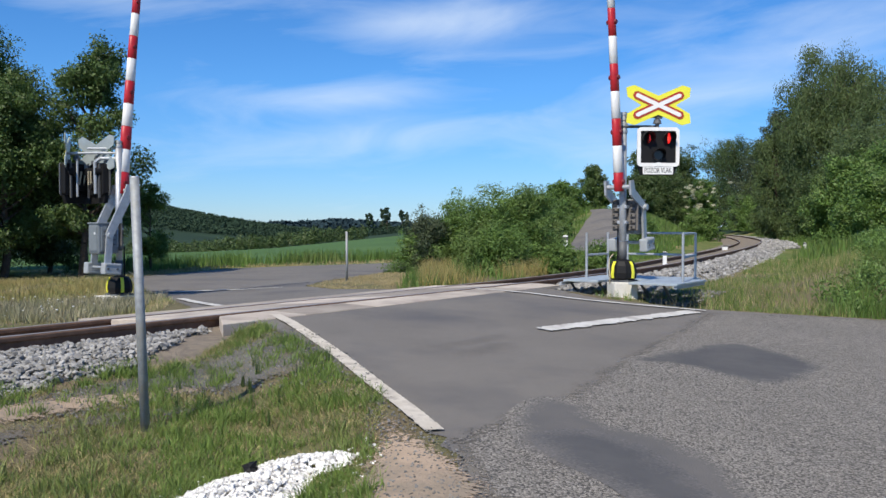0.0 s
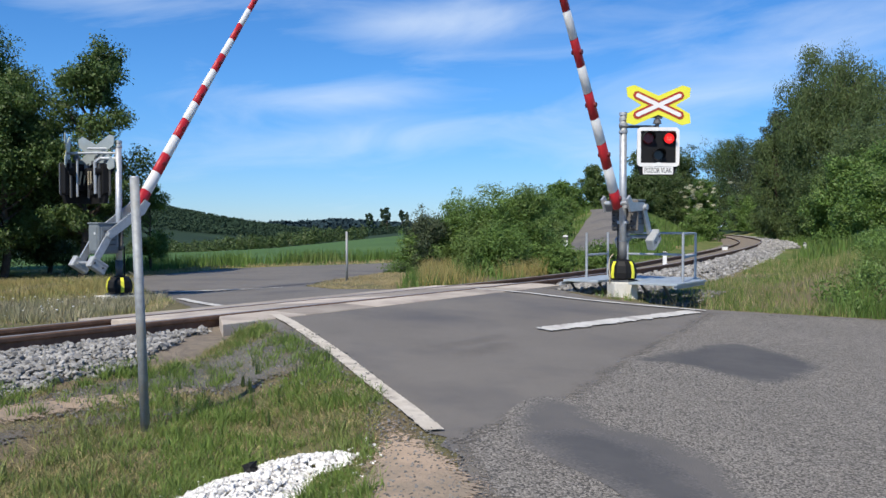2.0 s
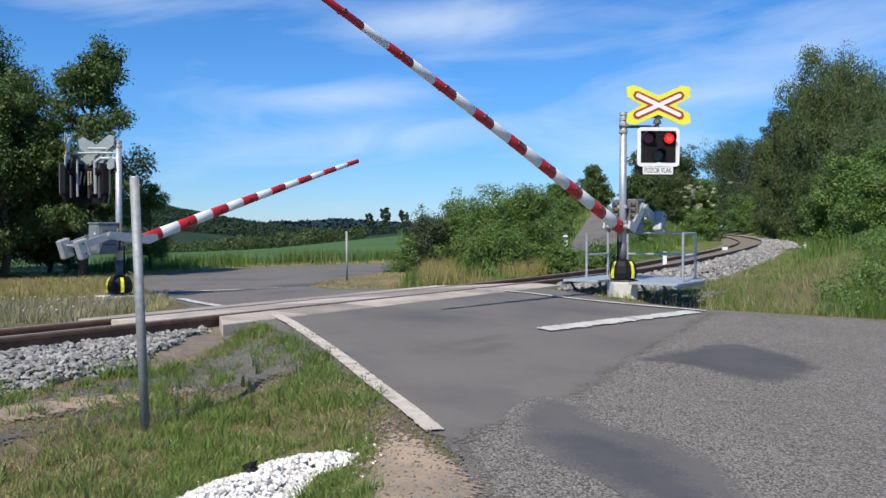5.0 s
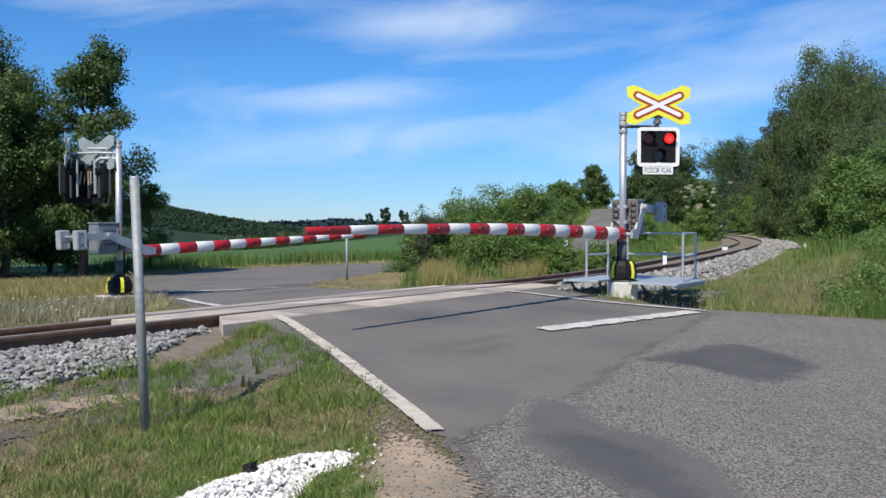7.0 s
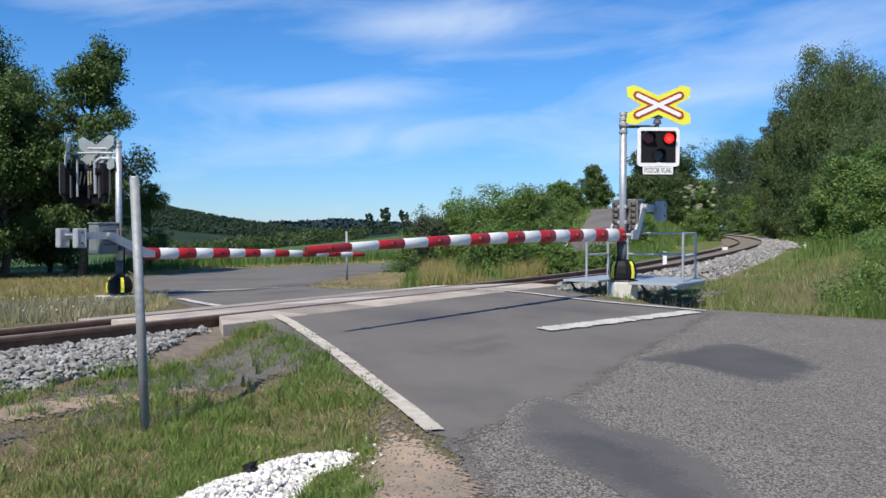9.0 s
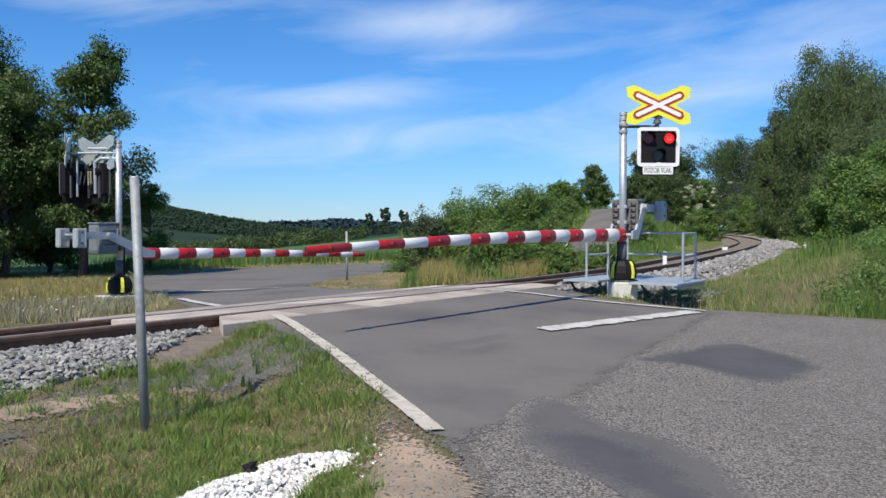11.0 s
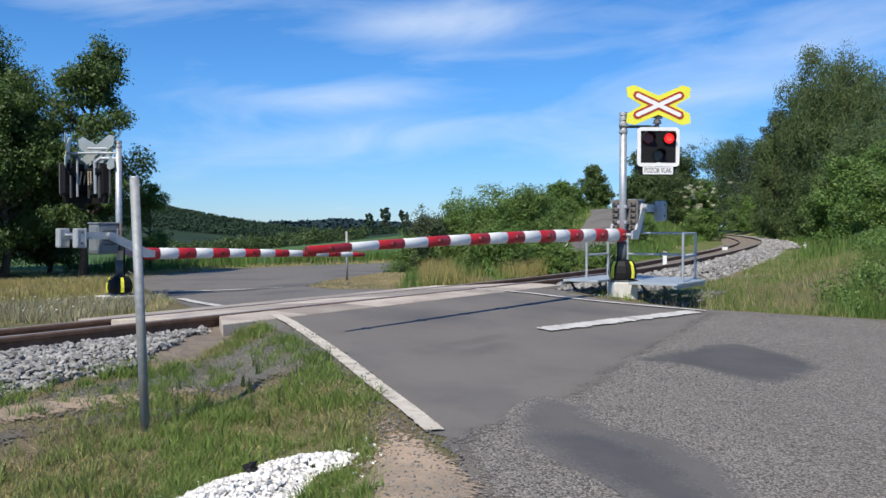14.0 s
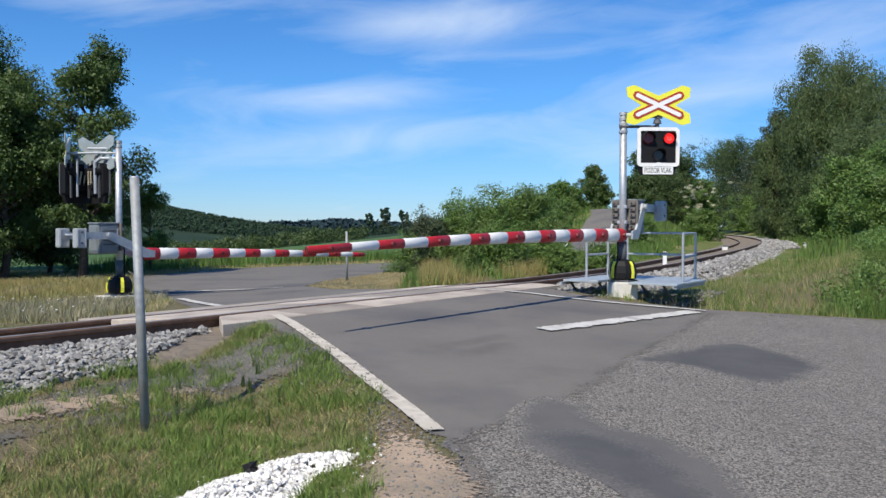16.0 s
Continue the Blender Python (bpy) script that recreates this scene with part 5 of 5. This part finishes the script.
for i, (x, y, h, w, mt, n, droop) in enumerate((
        (33.8, 77, 16.6, 9.0, "leaf_birch", 90000, 1.6), (38.4, 79, 15.0, 7.5, "leaf_birch", 44000, 1.6), (30.6, 80, 10.8, 5.5, "leaf_birch", 34000, 1.0), (36.5, 88, 12.0, 8.0, "leaf_birch", 26000, 1.0), (41.0, 106, 15.0, 6.5, "leaf_grey", 30000, 0), (47.0, 128, 13.6, 9.0, "leaf_grey", 26000, 0),
        (30.2, 62, 8.4, 6.5, "leaf_birch", 40000, 0.8), (26.6, 55, 6.2, 5.5, "leaf_birch", 36000, 0), (21.3, 46, 4.2, 4.6, "leaf", 44000, 0), (23.8, 47, 4.9, 4.6, "leaf", 30000, 0), (17.6, 35.5, 2.5, 3.4, "leaf", 44000, 0), (19.6, 37, 3.2, 4.0, "leaf", 26000, 0), (28.6, 66, 5.2, 5.0, "leaf_dark", 26000, 0),
        (35.6, 92, 5.4, 5.0, "leaf_dark", 18000, 0), (41.2, 111, 5.0, 6.0, "leaf", 20000, 0), (44.6, 124, 5.2, 6.5, "leaf", 20000, 0), (48.2, 140, 5.6, 7.0, "leaf", 18000, 0), (53.0, 158, 17.0, 11.0, "leaf_dark", 22000, 0),
        (32.0, 118, 13.0, 6.0, "leaf_dark", 20000, 0), (24.0, 100, 10.8, 6.5, "leaf_dark", 28000, 0), (21.3, 88, 7.2, 6.0, "leaf_dark", 24000, 0), (27.5, 104, 7.6, 6.0, "leaf_dark", 20000, 0), (18.5, 82, 5.0, 4.2, "leaf_dark", 16000, 0),
        (14.9, 86, 5.2, 3.6, "leaf_mid", 18000, 0), (12.0, 84, 3.0, 3.6, "leaf", 14000, 0), (9.6, 74, 3.4, 3.6, "leaf", 16000, 0), (7.6, 62, 3.2, 3.4, "leaf", 16000, 0), (23.5, 80, 2.6, 4.0, "leaf", 14000, 0), (57.0, 182, 18.5, 12.0, "leaf_dark", 22000, 0), (66.0, 200, 17.0, 17.0, "leaf_dark", 18000, 0), (34.5, 126, 9.5, 9.0, "leaf_dark", 16000, 0), (50.0, 190, 12.0, 14.0, "leaf_dark", 16000, 0))):
    words = "tall weeping birch on the railway bank" if droop > 1.2 else "low bright green tree beside the track" if h < 6 and mt == "leaf" else RT
    plant("tree", x, y, h, w, h * 0.05, M[mt], n, 0.062 if y < 40 else 0.085 if y < 70 else 0.11 if y < 100 else 0.15, 50 + i, words, 420, h * 0.012, tri=True, droop=droop, shape="bush" if h < 6 and mt == "leaf" else "oval" if droop or h > 9 else "round", spread=0.06)
shrub = plant("elder_shrub", 24.6, 84, 6.0, 3.4, 0.6, M["leaf"], 14000, 0.10, 120, "tall shrub covered with cream blossom", 200, 0.05, tri=True, group="bushes", category="shrub")
rng = np.random.default_rng(77)
C = [(rng.normal(0, 0.75), rng.normal(-0.6, 0.6), rng.uniform(1.6, 5.8)) for _ in range(70)]
v, f = leaf_cloud(C, [0.22] * len(C), 2600, 0.075, rng, 0.5, True)
tagged(bulk("blossom", v, f, M["blossom"], shrub), "cream flower heads")

# rows of distant poplars
for i, (px, d, h, w) in enumerate(((-0.0835, 330, 9, 5.0), (-0.069, 340, 9.5, 3.5), (-0.064, 336, 10, 4.0), (-0.047, 320, 8.5, 3.5), (-0.0425, 326, 8.0, 3.0))):
    plant("poplar", px * d, d, h, w * 0.8, 0.1, M["farwood"], 3000, 0.4, 90 + i, "slim distant dark poplar tree", 90, 0.2, shape="oval", tri=True, group="poplars", base=-0.5)


def far_wood(name, n, ratio, depth, size, leaf, count, mat, rng, label):
    """Woodland far off: sprays of foliage over crowns standing on the slope."""
    d = depth[0] * (depth[1] / depth[0]) ** rng.uniform(0, 1, n)
    x = rng.uniform(ratio[0], ratio[1], n) * d
    h = size * rng.uniform(0.4, 1.2, n)
    z = ground_z(x, d)
    k = rng.integers(1, 4, n)
    C = np.concatenate([np.column_stack([x, d, z + h * 0.45]), np.column_stack([x + rng.normal(0, 0.15, n) * h, d, z + h * 0.8])])
    Rr = np.concatenate([h * 0.42, h * 0.22])
    v, f = leaf_cloud(C, Rr, count, leaf, rng, 1.1, True)
    return tagged(bulk(name, v, f, mat), label, "woodland", kind="stuff")


rng = np.random.default_rng(21)
far_wood("hill_woodland", 9000, (-0.5, -0.02), (300, 760), 2.4, 0.5, 150000, M["farwood"], rng, "dark wooded hillside far off")
far_wood("field_hedge", 300, (-0.36, -0.09), (132, 200), 2.3, 0.2, 44000, M["leaf_dark"], rng, "hedge and small trees along the field")
far_wood("far_ridge_woodland", 900, (-0.20, -0.03), (1300, 2300), 12, 5.0, 16000, M["bluehill"], rng, "far wooded ridge with blue haze in its colour")

# ---- grass ----
rng = np.random.default_rng(5)


def not_in(*outlines):
    def f(x, y, q):
        ok = np.ones(len(x), bool)
        for o in outlines:
            ok &= ~inside(x, y, o)
        return ok
    return f


CLAY = [(-0.42, 6.2), (0.1, 4.6), (0.13, 3.0), (-0.3, 3.0), (-0.35, 4.5)]
GRITZ = [(-2.97, 5.85), (-2.48, 6.57), (-2.16, 7.36), (-1.59, 7.82), (-1.21, 8.35), (-0.80, 6.9), (-1.46, 6.76), (-1.99, 6.34), (-2.37, 5.79), (-2.9, 5.5)]
VERGE = scatter(400000, -4.8, 0.3, 3.5, 9.5, rng, keep=not_in(PILE, CLAY), clump=1.3)
thin = ~inside(VERGE[:, 0], VERGE[:, 1], GRITZ) | (rng.uniform(0, 1, len(VERGE)) < 0.5)
VERGE = VERGE[thin]
pick = rng.uniform(0, 1, len(VERGE))
blades("verge_grass", VERGE[pick < 0.19], 0.05, 0.0065, M["reed"], rng, "short patchy green verge grass", 1.3)
blades("yellow_verge_grass", VERGE[(pick > 0.19) & (pick < 0.52)], 0.047, 0.0065, M["grass"], rng, "yellowing verge grass", 1.5)
blades("dry_verge_grass", VERGE[pick > 0.52], 0.047, 0.006, M["straw"], rng, "dead straw among the verge grass", 2.0)
tuft = scatter(3600, -4.8, 0.0, 3.6, 8.9, rng, keep=not_in(PILE, CLAY), clump=1.8)[:620]
tufts = np.repeat(tuft, 34, 0) + rng.normal(0, 0.035, (len(tuft) * 34, 2))
blades("grass_tuft", tufts, 0.10, 0.006, M["freshgrass"], rng, "taller green grass tufts", 0.9, fine=True)
rim = scatter(2500, -1.6, 0.0, 3.9, 5.3, rng, keep=not_in(PILE, CLAY), clump=1.6)[:150]
blades("rim_grass", np.repeat(rim, 26, 0) + rng.normal(0, 0.03, (len(rim) * 26, 2)), 0.075, 0.005, M["freshgrass"], rng, "fresh grass round the white gravel", 1.0, fine=True)
dock = scatter(600, -2.0, -0.9, 5.6, 7.2, rng)[:14]
blades("dock_stalk", np.repeat(dock, 14, 0) + rng.normal(0, 0.012, (len(dock) * 14, 2)), 0.13, 0.008, M["leaf_dark"], rng, "dark dock stalks in the grass", 0.15, fine=True)
# the bank
LOW = lambda x, y, q: (q > 1.6) & (q < 5.0)
b0 = scatter(170000, 2.3, 16.0, 11.8, 30, rng, keep=LOW, clump=0.5)
blades("bank_grass", b0[::3], 0.11, 0.010, M["grass"], rng, "unmown bank grass", 0.7)
blades("green_bank_grass", b0[1::2], 0.13, 0.011, M["reed"], rng, "green bank grass", 0.7)
blades("dry_bank_grass", scatter(20000, 2.3, 14.0, 11.8, 30, rng, keep=LOW, clump=0.8), 0.19, 0.006, M["straw"], rng, "straw coloured grass heads on the bank", 0.5)
blades("tall_bank_grass", scatter(130000, 5.0, 18.0, 11.8, 32, rng, keep=lambda x, y, q: q > 4.6, clump=0.4), 0.36, 0.012, M["reed"], rng, "tall green bank grass", 0.6)
weeds = scatter(2600, 5.2, 18.0, 12.1, 30, rng, keep=lambda x, y, q: q > 4.4, clump=0.5)[:360]
C = [(a, b, c) for (a, b), c in zip(weeds, ground_z(weeds[:, 0], weeds[:, 1]) + rng.uniform(0.1, 0.4, len(weeds)))]
v, f = leaf_cloud(C, [0.24] * len(C), 56000, 0.035, rng, 0.9, True)
tagged(bulk("bank_weeds", v, f, M["leaf"]), "broad leaved weeds on the bank", "weeds", kind="stuff")
# beyond the rails
blades("far_verge_grass", scatter(56000, -17.0, -4.0, 10.0, 27, rng, clump=0.6), 0.11, 0.010, M["straw"], rng, "pale dry verge grass beyond the rails", 1.0)
blades("far_verge_green", scatter(46000, -17.0, -4.0, 10.0, 27, rng, clump=0.9), 0.12, 0.010, M["grass"], rng, "green grass beyond the rails", 0.9)
blades("island_low_grass", scatter(30000, -3.4, -0.6, 15.0, 27, rng, keep=lambda x, y, q: q < -2.5, clump=0.5), 0.07, 0.010, M["straw"], rng, "short dry grass on the road island", 0.8)
blades("island_grass", scatter(70000, -0.5, 8.0, 15.0, 26, rng, keep=lambda x, y, q: (q < -3.2) & (q > -9), clump=0.5), 0.44, 0.012, M["drygrass"], rng, "dry golden grass before the bushes", 0.5)
blades("island_green", scatter(36000, -0.9, 12.0, 17.0, 40, rng, keep=lambda x, y, q: (q < -3.0) & (q > -9), clump=0.7), 0.36, 0.018, M["reed"], rng, "green grass before the bushes", 0.5)
blades("rise_grass", scatter(60000, 5.0, 34.0, 34, 100, rng, keep=lambda x, y, q: (q < -4.2) & ~inside(x, y, SIDE), clump=0.3), 0.5, 0.06, M["reed"], rng, "tall grass along the bend", 0.5)
blades("bend_grass", scatter(70000, 10.0, 44.0, 26, 110, rng, keep=lambda x, y, q: (q > 2.3) & (q < 14), clump=0.3), 0.5, 0.05, M["reed"], rng, "tall grass on the outside of the bend", 0.5)
fm = scatter(40000, -13, -2, 26, 40, rng, keep=lambda x, y, q: (edge_distance(x, y, ROAD) > 0.7) & (edge_distance(x, y, ROAD) < 3.0), clump=0.5)
blades("field_edge_grass", fm, 0.5, 0.03, M["reed"], rng, "tall green grass between road and field", 0.5)
blades("field_margin", scatter(60000, -14, 5, 26, 39, rng, keep=lambda x, y, q: (edge_distance(x, y, ROAD) < 0.9), clump=0.9), 0.14, 0.02, M["straw"], rng, "thin dry margin along the field", 0.6)
pl = scatter(30000, -10.5, -4.6, 11.6, 15.0, rng, keep=lambda x, y, q: q > -6.5, clump=1.0)
blades("pale_plumes", pl, 0.17, 0.014, M["plume"], rng, "pale feathery grass heads beyond the rails", 0.7)
dr = scatter(30000, -12.0, -6.6, 15.6, 22.0, rng, clump=0.5)
blades("tawny_grass", dr, 0.16, 0.012, M["drygrass"], rng, "tawny dead grass under the trees", 0.6)
pf = scatter(900, -10.0, -5.2, 11.8, 15.2, rng, clump=1.2)[:120]
stones("pale_flowers", np.column_stack([pf, ground_z(pf[:, 0], pf[:, 1]) + rng.uniform(0.04, 0.16, len(pf))]), 0.016, M["petal"], rng, "pale flower heads beyond the rails", 0.6)
pp = scatter(1200, -2.35, -1.6, 8.45, 9.3, rng, clump=2.5, off_road=0.02)[:260]
stones("white_flowers", np.column_stack([pp, ground_z(pp[:, 0], pp[:, 1]) + rng.uniform(0.03, 0.09, len(pp))]), 0.019, M["petal"], rng, "small white flowers by the road edge", 0.5)


def motions():
    """Booms come down, swing a little and rest; the lamps take turns."""
    right = [(0.0, 1.4595, 0.03), (0.5, 1.458, 0.03), (0.75, 1.408, 0.03), (1.0, 1.3225, 0.03), (1.5, 1.126, 0.03), (2.0, 0.995, 0.03), (3.0, 0.7625, 0.03), (3.5, 0.647, 0.03), (4.0, 0.5345, 0.03), (4.2, 0.4945, 0.03),
             (5.2, 0.285, 0.045), (6.0, 0.148, 0.06), (6.3, 0.105, 0.06), (6.5, 0.079, 0.06), (7.0, 0.0405, 0.06), (7.5, 0.011, 0.08), (8.0, 0.0205, 0.055), (8.5, 0.010, 0.047), (9.0, 0.010, 0.045), (16.0, 0.010, 0.045)]
    left = [(0.0, 1.485, 0.03), (0.5, 1.4785, 0.03), (0.75, 1.438, 0.03), (1.0, 1.3605, 0.03), (1.5, 1.1485, 0.03), (2.0, 1.006, 0.03), (3.0, 0.7695, 0.03), (3.5, 0.6445, 0.03), (4.0, 0.530, 0.03), (4.2, 0.4865, 0.03),
            (5.2, 0.275, 0.035), (6.0, 0.158, 0.04), (6.5, 0.0995, 0.04), (7.0, 0.050, 0.02), (7.5, 0.0105, 0.035), (8.0, -0.0105, 0.055), (8.5, -0.0105, 0.04), (9.0, -0.0105, 0.035), (16.0, -0.0105, 0.035)]
    for (ob, pivot, fork, pieces, lengths), rows, u0, v0 in ((BAR_R, right, EDGES_R[0], -0.442), (BAR_L, left, EDGES_L[0], -0.335)):
        walk(fork, [(t, Matrix.Translation(pivot) @ Matrix.Rotation(-a, 4, "Y")) for t, a, b in rows])
        chains = [(t, boom_chain(a, b, lengths, u0, v0, pivot)) for t, a, b in rows]
        for k, piece in enumerate(pieces):
            walk(piece, [(t, ch[k]) for t, ch in chains])
    # each lamp turns its lit face out for half of every second
    for lamps in (LAMPS_R, LAMPS_L, LAMPS_L2):
        for side, (lamp, home) in enumerate(lamps):
            rows, turn = [], 90 if side == 0 else -90
            rows.append((0.0, turn))
            turn = 0 if side == 0 else -180
            rows.append((2 / 30, turn))
            n = 0
            while True:
                at = round((0.51 + 0.5015 * n) * 30) / 30
                if at + 0.1 > 16.0:
                    break
                rows.append((at, turn))
                for st in (1, 2, 3):
                    rows.append((at + st / 30, turn + 60 * st))
                turn += 180
                n += 1
            rows.append((16.0, turn))
            walk(lamp, [(t, home @ Matrix.Rotation(radians(a), 4, "Z")) for t, a in rows])


motions()
